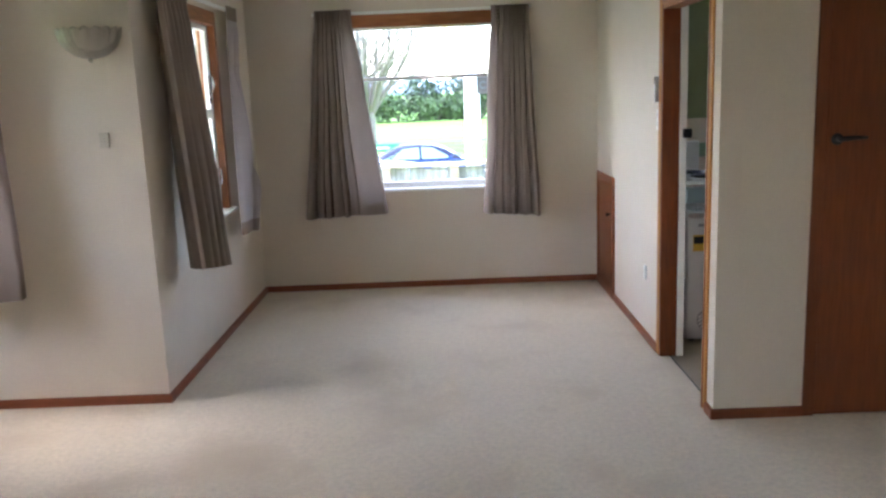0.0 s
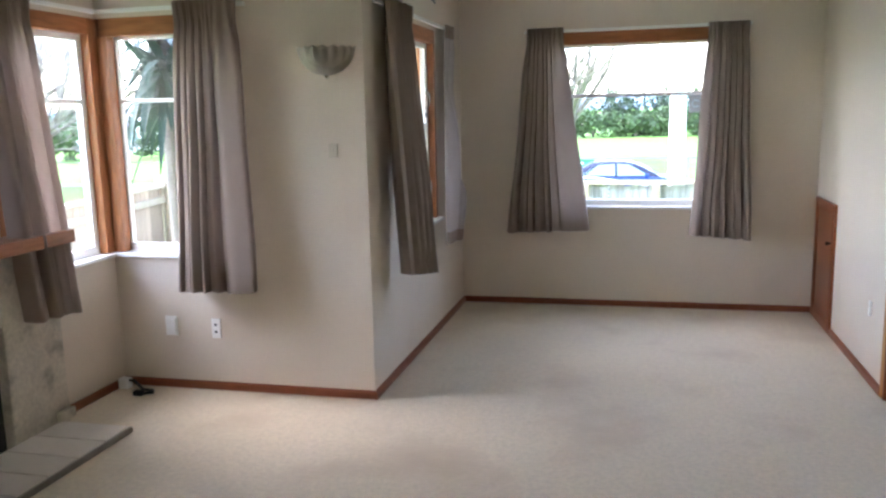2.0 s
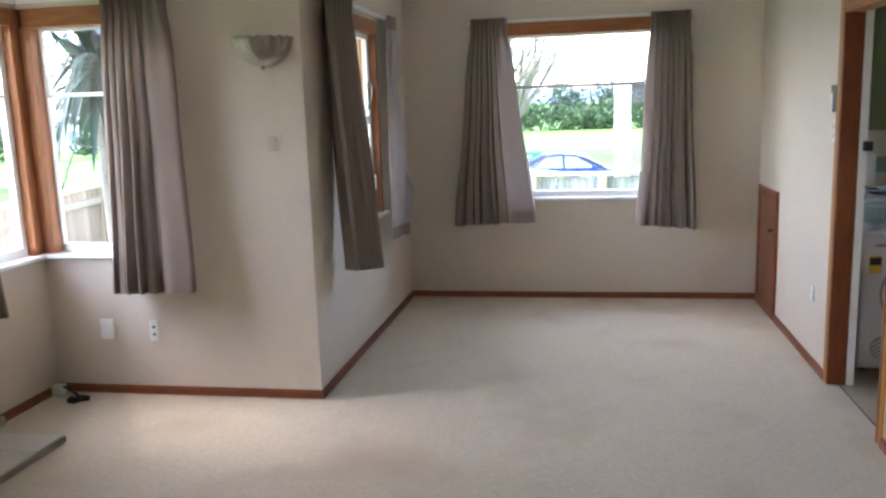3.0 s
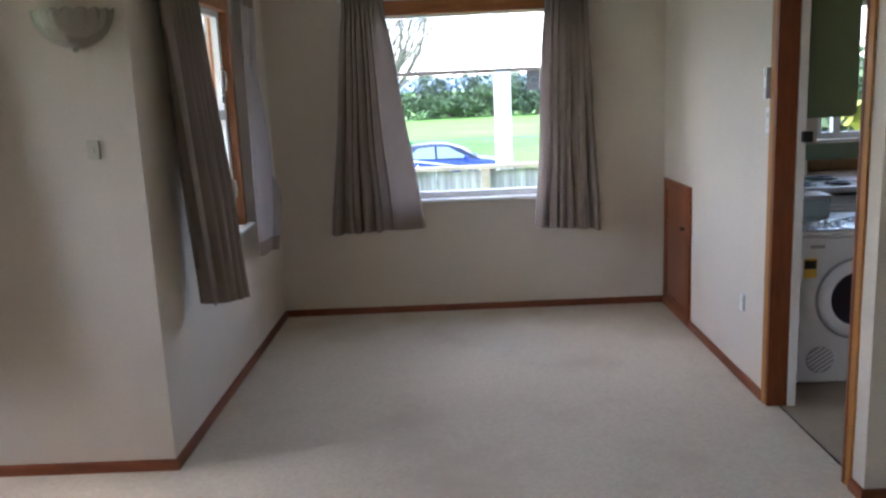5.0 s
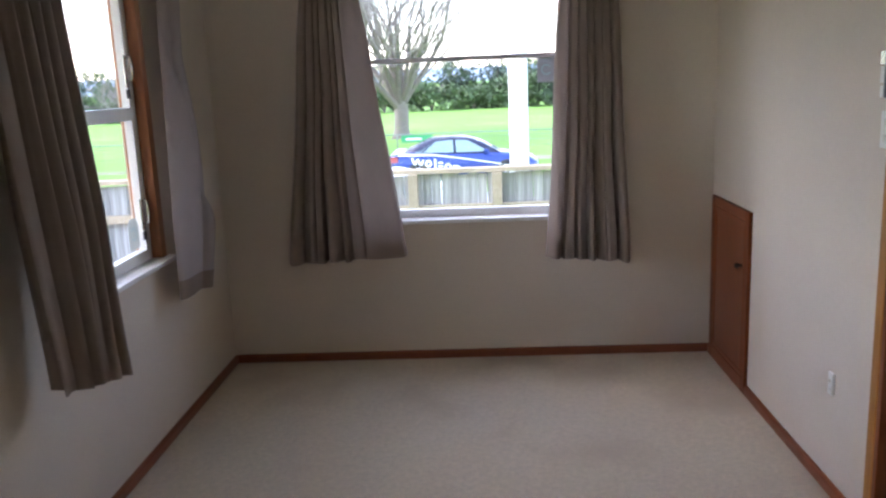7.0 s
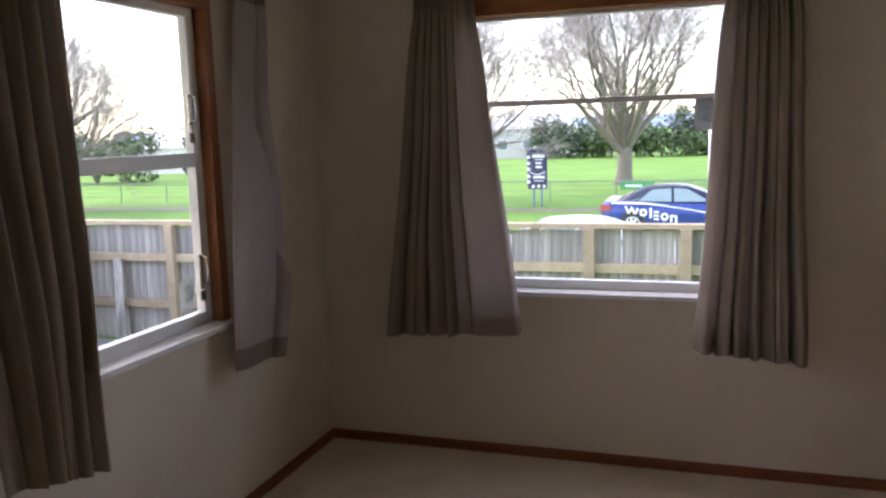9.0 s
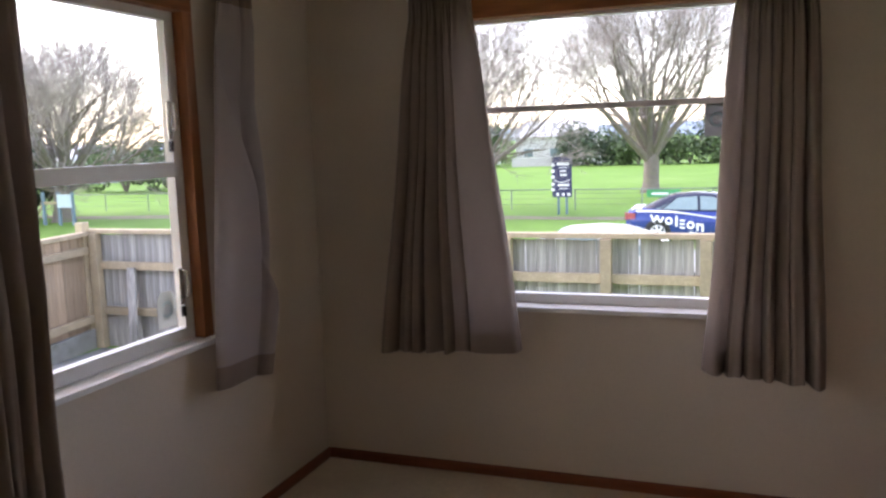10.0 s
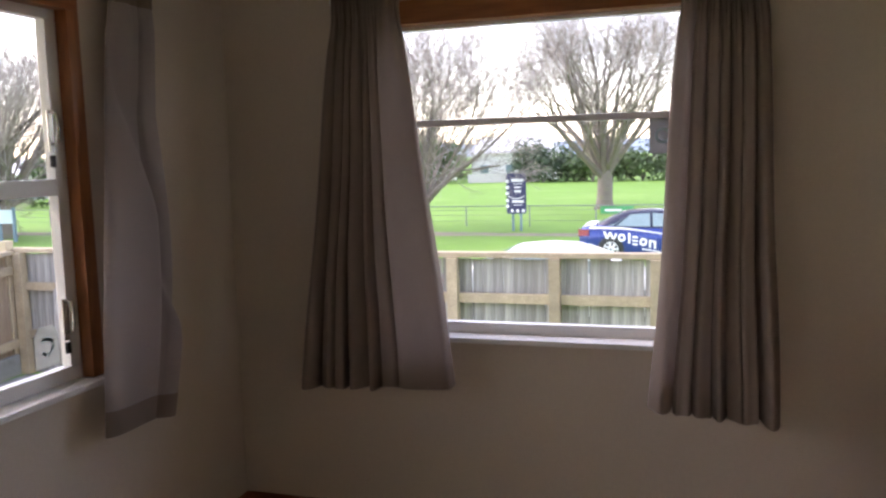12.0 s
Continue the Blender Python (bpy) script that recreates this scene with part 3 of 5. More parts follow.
track("curtain_track", (-0.85, B - 0.03), (0.83, B - 0.03), 2.185)
track("curtain_track", (L + 0.03, 4.62), (L + 0.03, 6.39), 2.185)
track("curtain_track", (W + 0.03, F - 0.03), (-2.04, F - 0.03), 2.185)
track("curtain_track", (W + 0.03, 3.50), (W + 0.03, F - 0.045), 2.185)

bm = tube(bmesh.new(), [(L, 5.70, 2.345), (L + 0.05, 5.70, 2.34), (L + 0.07, 5.76, 2.325), (L + 0.06, 5.86, 2.315)], 0.008, 8)
solid("wall_hook", bm, DARKMETAL, "small dark metal hook on the wall above the casement", "hook", smooth=True)

# ---- kitchen doorway ----
arch = thing("door_1", (R, 4.55, 0), "open kitchen doorway with red-brown varnished timber frame", "doorway", kind="structure")
part("architrave", boxed(R - 0.014, 4.955, 0, R + 0.0, 5.005, 2.04, 0.004), ARCHWOOD, arch, "varnished timber architrave")
part("architrave", boxed(R - 0.010, 4.10, 0, R + 0.0, 4.14, 2.04, 0.003), ARCHWOOD, arch)
part("architrave", boxed(R - 0.014, 4.14, 1.985, R + 0.0, 4.955, 2.04, 0.004), RIMU_Y, arch)
# jamb sides coloured darker than the architrave to carry their shade
part("jamb_lining", boxed(R - 0.012, 4.93, 0, R + 0.085, 4.955, 1.985, 0.003), JAMBWOOD, arch, "red-brown timber jamb, darkened in colour for shade")
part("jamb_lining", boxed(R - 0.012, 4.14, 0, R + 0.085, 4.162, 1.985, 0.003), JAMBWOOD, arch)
part("jamb_lining", boxed(R - 0.012, 4.162, 1.96, R + 0.085, 4.93, 1.985, 0.003), RIMU_Y, arch)
part("kitchen_trim", boxed(R + 0.086, 4.925, 0, R + 0.125, 4.99, 2.03, 0.004), WHITE, arch, "white painted trim on the kitchen side")
part("kitchen_trim", boxed(R + 0.086, 4.09, 0, R + 0.125, 4.166, 2.03, 0.004), WHITE, arch)
part("strike_catch", boxed(R + 0.10, 4.895, 1.265, R + 0.145, 4.925, 1.315, 0.006), DARKMETAL, arch, "dark door catch")

# ---- closed door to the hall ----
door = thing("door_2", (2.16, P, 0), "closed flush red-brown varnished door with a dark lever handle", "door", kind="structure")
part("door_leaf", boxed(1.82, P - 0.012, 0.006, 2.61, P + 0.03, 1.99, 0.004), DOORWOOD, door)
part("architrave", boxed(1.767, P - 0.016, 0, 1.818, P - 0.0, 2.05, 0.004), DOORWOOD, door)
part("architrave", boxed(2.612, P - 0.016, 0, 2.663, P - 0.0, 2.05, 0.004), DOORWOOD, door)
part("architrave", boxed(1.818, P - 0.016, 1.995, 2.612, P - 0.0, 2.05, 0.004), DOORWOOD, door)
bm = lathe(bmesh.new(), [(0, -0.014), (0.024, -0.012), (0.026, -0.004), (0.026, 0.0)], (1.865, P - 0.012, 1.295), "y", 24)
h = part("door_handle", bm, DARKMETAL, door, "dark bronze lever handle", True)
bm = tube(bmesh.new(), [(1.865, P - 0.02, 1.295), (1.865, P - 0.06, 1.297), (1.885, P - 0.066, 1.299), (1.93, P - 0.064, 1.302), (1.975, P - 0.058, 1.30)],
          [0.011, 0.011, 0.011, 0.009, 0.007], 10)
part("lever", bm, DARKMETAL, h, smooth=True)

# ---- low cupboard in the alcove ----
cup = thing("wall_cupboard", (R, 6.555, 0.047), "low red-brown panelled cupboard door set into the wall", "cupboard")
y0, y1, z0, z1 = 6.25, 6.865, 0.0, 0.905
part("frame_stile", boxed(R - 0.018, y0, z0, R, y0 + 0.05, z1, 0.003), JAMBWOOD, cup)
part("frame_stile", boxed(R - 0.018, y1 - 0.05, z0, R, y1, z1, 0.003), JAMBWOOD, cup)
part("frame_rail", boxed(R - 0.018, y0 + 0.05, z1 - 0.05, R, y1 - 0.05, z1, 0.003), SKIRT_Y, cup)
part("frame_rail", boxed(R - 0.018, y0 + 0.05, z0, R, y1 - 0.05, z0 + 0.07, 0.003), SKIRT_Y, cup)
cd = part("door", boxed(R - 0.010, y0 + 0.053, z0 + 0.073, R - 0.001, y1 - 0.053, z1 - 0.053, 0.003), DOORWOOD, cup, "plain timber panel")
part("moulding", boxed(R - 0.016, y0 + 0.053, z1 - 0.075, R - 0.0105, y1 - 0.053, z1 - 0.053, 0.002), SKIRT_Y, cd)
part("moulding", boxed(R - 0.016, y0 + 0.053, z0 + 0.073, R - 0.0105, y1 - 0.053, z0 + 0.095, 0.002), SKIRT_Y, cd)
part("moulding", boxed(R - 0.016, y0 + 0.053, z0 + 0.095, R - 0.0105, y0 + 0.075, z1 - 0.075, 0.002), JAMBWOOD, cd)
part("moulding", boxed(R - 0.016, y1 - 0.075, z0 + 0.095, R - 0.0105, y1 - 0.053, z1 - 0.075, 0.002), JAMBWOOD, cd)
bm = lathe(bmesh.new(), [(0.0, -0.034), (0.009, -0.033), (0.014, -0.026), (0.012, -0.017), (0.006, -0.010), (0.007, 0.0)], (R - 0.010, 6.365, 0.625), "x", 18)
part("knob", bm, DARKMETAL, cd, "small dark knob", True)

# ---- small wall fittings ----


def plate(name, place, w, h, label, category, rockers, group="", cover=None):
    """A moulded wall plate with switches or sockets. place(u, v, d): across, up, out of the wall."""
    th = thing(name, place(0, 0, 0), label, category, group)

    def slab(u0, v0, u1, v1, d0, d1, bev):
        bm = bmesh.new()
        p, q = place(u0, v0, d0), place(u1, v1, d1)
        return box(bm, min(p.x, q.x), min(p.y, q.y), min(p.z, q.z), max(p.x, q.x), max(p.y, q.y), max(p.z, q.z), bev)

    part("cover_plate", slab(-w / 2, -h / 2, w / 2, h / 2, 0, 0.011, 0.003), cover or CREAM, th)
    for u, v, a, b, d, m, nm in rockers:
        part(nm, slab(u - a / 2, v - b / 2, u + a / 2, v + b / 2, 0.0112, 0.0112 + d, min(0.0015, d / 3)), m, th)
    return th


def on_bay(x, z):
    return lambda u, v, d: Vector((x + u, F - d, z + v))


def on_east(y, z):
    return lambda u, v, d: Vector((R - d, y + u, z + v))


SOCKET = [(0, 0.022, 0.017, 0.013, 0.001, BLACK, "slot"), (0, -0.020, 0.017, 0.013, 0.001, BLACK, "slot"), (0, 0.044, 0.012, 0.010, 0.004, CREAM, "switch")]
plate("power_socket", on_bay(-2.345, 0.372), 0.056, 0.118, "small cream power socket low on the bay wall", "socket", SOCKET)
plate("aerial_plate", on_bay(-2.635, 0.378), 0.078, 0.118, "cream wall plate with a raised cover, low under the corner window", "wall plate",
      [(0.012, 0, 0.045, 0.085, 0.012, CREAM, "cover"), (-0.026, 0.03, 0.01, 0.02, 0.004, CREAM, "switch"), (-0.026, -0.03, 0.01, 0.02, 0.004, CREAM, "switch")])
plate("light_switch", on_bay(-1.572, 1.395), 0.05, 0.075, "small almond light switch under the wall light", "switch", [(0, 0.0, 0.012, 0.022, 0.005, ALMOND, "rocker")], cover=ALMOND)
plate("light_switch", on_east(5.03, 1.365), 0.055, 0.115, "cream light switch beside the kitchen doorway", "switch",
      [(0, 0.025, 0.012, 0.022, 0.006, CREAM, "rocker"), (0, -0.025, 0.012, 0.022, 0.006, CREAM, "rocker")])
plate("power_socket", on_east(5.31, 0.42), 0.04, 0.085, "small cream power socket low on the alcove wall", "socket",
      [(0, 0.012, 0.014, 0.012, 0.003, ALMOND, "slot"), (0, -0.016, 0.014, 0.012, 0.003, CREAM, "switch")])
plate("thermostat", on_east(4.99 + 0.03, 1.535), 0.05, 0.155, "slim cream and grey wall control beside the doorway", "thermostat",
              [(0.004, 0.05, 0.030, 0.04, 0.022, CHROME, "dial"), (0.004, 0.0, 0.030, 0.05, 0.02, CREAM, "cover"), (0.004, -0.052, 0.030, 0.035, 0.018, CREAM, "cover"),
               (-0.018, 0.0, 0.008, 0.14, 0.024, GREYPL, "rail")])

# wall light: fluted half-bowl shade on a back plate
lamp = thing("wall_light", (-1.586, F, 1.80), "unlit wall light with a fluted frosted glass half-bowl shade", "wall light")
part("back_plate", boxed(-1.626, F - 0.014, 1.83, -1.546, F, 1.93, 0.004), CREAM, lamp)
bm = bmesh.new()
rows = []
for j in range(9):
    s = j / 8
    r = 0.02 + 0.125 * math.sin(s * math.pi / 2) ** 0.8
    z = 1.795 + 0.135 * s ** 1.5
    row = []
    for k2 in range(49):
        a = math.pi + math.pi * k2 / 48
        rr = r * (1 + 0.035 * math.cos(a * 18) * s)
        row.append(bm.verts.new((-1.586 + rr * math.cos(a) * 1.08, F - 0.002 + rr * math.sin(a) * 0.85, z + 0.012 * s * abs(math.cos(a * 9)))))
    rows.append(row)
for a, b in zip(rows, rows[1:]):
    for k2 in range(48):
        bm.faces.new((a[k2], a[k2 + 1], b[k2 + 1], b[k2]))
bmesh.ops.solidify(bm, geom=bm.faces[:], thickness=0.004)
part("shade", bm, FROST, lamp, "fluted frosted glass shade", True)
part("finial", lathe(bmesh.new(), [(0.0, -0.02), (0.008, -0.016), (0.012, -0.006), (0.006, 0.004), (0.0, 0.006)], (-1.586, F - 0.02, 1.795), "z", 16), CHROME, lamp, smooth=True)
part("bulb", lathe(bmesh.new(), [(0.0, 0.06), (0.016, 0.052), (0.02, 0.035), (0.012, 0.012), (0.012, 0.0)], (-1.586, F - 0.05, 1.85), "z", 16), WHITE, lamp, smooth=True)

# cable end in the bay corner
cab = thing("cable_outlet", (-2.93, 4.42, 0), "white floor socket with a short loose black cable", "cable")
part("socket_block", boxed(-2.962, 4.385, 0.0, -2.90, 4.44, 0.062, 0.006), WHITE, cab)
part("cable", tube(bmesh.new(), [(-2.91, 4.41, 0.05), (-2.87, 4.415, 0.045), (-2.82, 4.40, 0.015), (-2.78, 4.37, 0.012), (-2.72, 4.37, 0.01), (-2.70, 4.34, 0.01), (-2.75, 4.31, 0.01)],
                      0.009, 8), BLACK, cab, "loose black cable", True)
part("plug", boxed(-2.80, 4.285, 0.0, -2.745, 4.325, 0.03, 0.006), BLACK, cab)

# ---- fireplace ----
FX = W + 0.085
fire = thing("fireplace", (W, 3.2, 0), "mottled grey stone fireplace surround with a timber mantel", "fireplace")
bm = bmesh.new()
box(bm, W, 3.48, 0, FX, 3.88, 0.965, 0.012)
part("pier", bm, STONE, fire)
part("foot", boxed(FX + 0.001, 3.77, 0.034, FX + 0.03, 3.885, 0.085, 0.006), STONE, fire)
part("pier", boxed(W, 2.30, 0, FX, 2.72, 0.965, 0.012), STONE, fire)
part("lintel", boxed(W, 2.722, 0.62, FX, 3.478, 0.965, 0.012), STONE, fire)
part("firebox", boxed(W + 0.002, 2.722, 0.0, W + 0.03, 3.478, 0.62, 0.0), SOOT, fire, "sooty firebox")
part("mantel_shelf", boxed(W, 2.22, 0.967, FX + 0.10, 3.925, 1.035, 0.008), RIMU_Y, fire, "thick varnished timber mantel shelf")
hearth = thing("hearth", (W + 0.3, 3.1, 0), "low hearth of pinkish-white tiles on the carpet", "hearth")
part("base", boxed(FX + 0.002, 2.28, 0, FX + 0.41, 3.80, 0.022, 0.003), GROUT, hearth, "grey grout bed")
part("edge_trim", boxed(FX + 0.412, 2.28, 0, FX + 0.424, 3.80, 0.03, 0.003), GROUT, hearth)

# ---- kitchen ----
dx0, dx1, dy0, dy1, dz = 1.565, 2.145, 5.185, 5.74, 0.80
dry = thing("clothes_dryer", (1.855, 5.46, 0), "white front-loading clothes dryer with a round smoked door", "dryer")
part("body", boxed(dx0, dy0, 0.012, dx1, dy1, dz - 0.03, 0.012), APPLIANCE, dry)
part("top", boxed(dx0 - 0.003, dy0 - 0.006, dz - 0.029, dx1 + 0.003, dy1, dz, 0.01), APPLIANCE, dry)
dcx, dcz = 1.877, 0.452
dd = part("door", lathe(bmesh.new(), [(0.14, -0.012), (0.18, -0.024), (0.196, -0.018), (0.20, 0.0)], (dcx, dy0, dcz), "y", 48), APPLIANCE, dry, "round white door ring", True)
part("seal", lathe(bmesh.new(), [(0.201, -0.007), (0.210, -0.008), (0.214, 0.0)], (dcx, dy0, dcz), "y", 48), GREYPL, dd, smooth=True)
part("door_glass", lathe(bmesh.new(), [(0.0, -0.006), (0.08, -0.008), (0.125, -0.012), (0.139, -0.014), (0.14, -0.004)], (dcx, dy0, dcz), "y", 48), DKGLASS, dd, "smoked glass", True)
vent = part("vent", lathe(bmesh.new(), [(0.0, -0.002), (0.066, -0.002), (0.07, 0.0)], (1.70, dy0, 0.135), "y", 32), GREYPL, dry, "round slatted vent")
for i in range(6):
    o = -0.05 + i * 0.02
    half = math.sqrt(max(0.066 ** 2 - o ** 2, 0.0001))
    bm = box(bmesh.new(), -half, -0.006, -0.0045, half, -0.002, 0.0045)
    bmesh.ops.rotate(bm, verts=bm.verts, cent=(0, 0, 0), matrix=Matrix.Rotation(radians(-35), 3, "Y"))
    c, s = math.cos(radians(35)), math.sin(radians(35))
    bmesh.ops.translate(bm, verts=bm.verts, vec=(1.70 - o * s, dy0, 0.135 + o * c))
    part("slat", bm, APPLIANCE, vent)
part("badge", boxed(1.63, dy0 - 0.002, 0.715, 1.70, dy0, 0.732, 0), GREYPL, dry, "small grey maker's badge")
lab = part("rating_label", boxed(1.60, dy0 - 0.0015, 0.565, 1.665, dy0, 0.665, 0), YELLOW, dry, "yellow and black rating label")
part("label_print", boxed(1.603, dy0 - 0.0025, 0.612, 1.662, dy0 - 0.0016, 0.655, 0), BLACK, lab)
for x in (1.61, 2.10):
    for y in (dy0 + 0.05, dy1 - 0.05):
        part("foot", lathe(bmesh.new(), [(0.0, 0.0), (0.02, 0.0), (0.018, 0.014), (0.0, 0.014)], (x, y, -0.002), "z", 12), BLACK, dry)

tub = thing("storage_tub", (1.79, 5.63, dz), "pale blue plastic tub with a white lid on the dryer", "tub")
bm = bmesh.new()
box(bm, 1.65, 5.54, dz, 1.885, 5.72, dz + 0.11, 0.02)
part("tub_body", bm, BLUEPL, tub)
part("lid", boxed(1.64, 5.53, dz + 0.111, 1.895, 5.73, dz + 0.128, 0.006), APPLIANCE, tub, "white lid")

bm = bmesh.new()
rows = []
for j in range(19):
    row = []
    for i in range(31):
        x, y = 1.60 + 0.52 * i / 30, 5.20 + 0.31 * j / 18
        lift = abs(noise.noise(Vector((x * 14, y * 17, 2.0)))) * 0.030 + abs(noise.noise(Vector((x * 37, y * 41, 7.0)))) * 0.012
        fade = min(1.0, i / 3, (30 - i) / 3, j / 3, (18 - j) / 3)
        row.append(bm.verts.new((x, y, dz + 0.002 + lift * (0.25 + 0.75 * fade))))
    rows.append(row)
for a, b in zip(rows, rows[1:]):
    for i in range(30):
        bm.faces.new((a[i], a[i + 1], b[i + 1], b[i]))
solid("plastic_sheet", bm, CLEARPL, "crumpled clear plastic sheet lying on the dryer", "plastic sheet")

stv = thing("stove", (2.12, 6.3, 0), "white electric stove with black coil elements", "stove")
sx0, sx1, sy0, sy1 = 1.83, 2.335, 6.02, 6.60
part("body", boxed(sx0 + 0.005, sy0 + 0.02, 0.0, sx1 - 0.005, sy1, 0.845, 0.008), APPLIANCE, stv)
# solid black strip fills the gap, its shade given as colour
part("vent_gap", boxed(sx0 + 0.01, sy0 + 0.012, 0.846, sx1 - 0.01, sy1, 0.866, 0.0), BLACK, stv, "black strip for the shade in the gap under the hob")
part("hob", boxed(sx0, sy0, 0.867, sx1, sy1, 0.902, 0.01), APPLIANCE, stv)
part("oven_door", boxed(sx0 + 0.03, sy0 + 0.004, 0.16, sx1 - 0.03, sy0 + 0.019, 0.795, 0.006), APPLIANCE, stv)
part("oven_handle", tube(bmesh.new(), [(sx0 + 0.12, sy0 + 0.004, 0.77), (sx0 + 0.12, sy0 - 0.03, 0.77), (sx1 - 0.12, sy0 - 0.03, 0.77), (sx1 - 0.12, sy0 + 0.004, 0.77)], 0.009, 8), APPLIANCE, stv)
for x in (2.0, 2.08):
    part("knob", lathe(bmesh.new(), [(0.0, -0.022), (0.016, -0.02), (0.018, -0.002), (0.018, 0.0)], (x, sy0 + 0.004, 0.825), "y", 16), BLACK, stv, "dark control knob", True)
part("back_guard", boxed(sx0, sy1 - 0.05, 0.903, sx0 + 0.22, sy1, 1.13, 0.008), APPLIANCE, stv, "white back panel")
for x, y, r in ((1.96, 6.15, 0.09), (2.21, 6.15, 0.075), (1.96, 6.42, 0.075), (2.21, 6.42, 0.09)):
    el = part("element", lathe(bmesh.new(), [(0.0, 0.0), (r + 0.018, 0.0), (r + 0.016, 0.004), (0.0, 0.002)], (x, y, 0.9025), "z", 28), CHROME, stv, "drip pan")
    pts = [(x + (0.015 + (r - 0.02) * i / 40 + 0.0) * math.cos(i * 0.55), y + (0.015 + (r - 0.02) * i / 40) * math.sin(i * 0.55), 0.913) for i in range(41)]
    part("coil", tube(bmesh.new(), pts, 0.006, 5), BLACK, el, "black coil", True)

bx0, bx1 = 2.34, 4.10
for i in range(3):
    x0 = bx0 + i * 0.585
    cb = thing("base_cabinet", (x0 + 0.29, 6.6, 0), "sage green base cabinet with drawers under the bench", "cabinet", "kitchen base cabinets")
    part("body", boxed(x0, 6.34, 0.0, x0 + 0.58, 6.905, 0.858, 0.003), GREENP, cb)
    for j, (za, zb) in enumerate(((0.10, 0.36), (0.38, 0.60), (0.62, 0.84))):
        dr = part("drawer_front", boxed(x0 + 0.012, 6.322, za, x0 + 0.568, 6.339, zb, 0.004), GREENP, cb)
        part("handle", boxed(x0 + 0.20, 6.300, (za + zb) / 2 + 0.05, x0 + 0.38, 6.321, (za + zb) / 2 + 0.065, 0.003), BLACK, dr, "dark bar handle")
solid("worktop", boxed(bx0, 6.30, 0.86, bx1, 6.905, 0.90, 0.006), BENCH, "worn timber kitchen worktop", "worktop")
solid("upstand", boxed(bx0, 6.888, 0.901, bx1, 6.913, 0.975, 0.004), BENCH, "timber upstand behind the worktop", "upstand")
solid("splashback", boxed(1.46, 6.900, 0.976, 4.15, 6.913, 1.088, 0.002), GREENP, "sage green painted splashback under the window", "splashback")
wc = thing("wall_cabinet", (1.62, 5.8, 1.36), "olive green wall cabinet hung above the dryer", "cabinet")
part("body", boxed(1.452, 5.13, 1.36, 1.785, 6.45, 2.40, 0.004), OLIVE, wc)
for i in range(3):
    d = part("door", boxed(1.786, 5.14 + i * 0.436, 1.37, 1.803, 5.568 + i * 0.436, 2.39, 0.003), OLIVE, wc)
    part("handle", boxed(1.804, 5.20 + i * 0.436, 1.42, 1.826, 5.215 + i * 0.436, 1.52, 0.003), BLACK, d)

# ---- ground outside ----
ROAD = -1.65


def ground_z(x, y):
    s = min(1.0, max(0.0, (y - 11.4) / 2.4))
    s2 = min(1.0, max(0.0, (-x - 6.9) / 2.4))
    s = max(s, s2)
    low = -1.51 - 0.14 * min(1.0, max(0.0, (y - 15.3) / 0.4))
    return -0.75 + (low + 0.75) * s * s * (3 - 2 * s)


xs = [-3000, -900, -300, -120, -60, -30, -16] + [-12 + 0.6 * i for i in range(30)] + [8, 12, 20, 40, 90, 300, 900, 3000]
ys = [-900, -100, -20, -4, 0, 4, 6, 8, 10] + [11 + 0.3 * i for i in range(12)] + [15.3, 15.7, 20, 24, 28, 34, 44, 60, 100, 150, 300, 900, 3000]
bm = bmesh.new()
rows = [[bm.verts.new((x, y, ground_z(x, y))) for x in xs] for y in ys]
for a, b in zip(rows, rows[1:]):
    for i in range(len(xs) - 1):
        bm.faces.new((a[i], a[i + 1], b[i + 1], b[i]))
solid("ground", bm, LAWN, "mown green grass of yard and park", "grass", "structure", True)
solid("road", boxed(-200, 15.6, ROAD - 0.05, 200, 23.6, ROAD + 0.012, 0), ASPHALT, "grey asphalt road beyond the fence", "road", "structure")
for y, top in ((15.3, -1.48), (23.6, ROAD + 0.11)):
    solid("kerb", boxed(-200, y, ROAD - 0.05, 200, y + 0.3, top, 0.015), CONC, "pale concrete kerb", "kerb", "structure")
solid("pavement", boxed(-200, 13.9, ROAD - 0.05, 200, 15.3, -1.49, 0), CONC, "pale concrete footpath beyond the fence", "pavement", "structure")
bm = bmesh.new()
rnd = random.Random(4)
rows = []
for i in range(61):
    x = -60 + i * 2
    rows.append([bm.verts.new((x, 34.9 + 0.25 * math.sin(x * 0.7) - rnd.uniform(0, 0.3), ROAD + 0.012)), bm.verts.new((x, 36.2 + 0.3 * math.sin(x * 0.5 + 1) + rnd.uniform(0, 0.3), ROAD + 0.012))])
for a, b in zip(rows, rows[1:]):
    bm.faces.new((a[0], b[0], b[1], a[1]))
solid("dirt_path", bm, DIRT, "worn strip of bare ground along the park fence", "path", "structure")
solid("drive_path", boxed(-30, 10.2, ROAD - 0.02, -9.6, 13.2, -1.495, 0), CONC, "pale concrete drive beside the yard", "drive", "structure")

# distant hills, the haze of distance put into their colour
bm = bmesh.new()
prev = None
for i in range(121):
    a = radians(-20 + i * 1.25)
    d = 1400
    h = 22 + 14 * noise.noise(Vector((i * 0.09, 3.1, 0))) + 5 * noise.noise(Vector((i * 0.5, 9.1, 0)))
    x, y = d * math.cos(a), d * math.sin(a)
    cur = [bm.verts.new((x * k2, y * k2, z)) for k2, z in ((1.0, ROAD - 1), (1.05, h * 0.55), (1.12, h), (1.3, ROAD - 1))]
    if prev:
        for k2 in range(3):
            bm.faces.new((prev[k2], cur[k2], cur[k2 + 1], prev[k2 + 1]))
    prev = cur
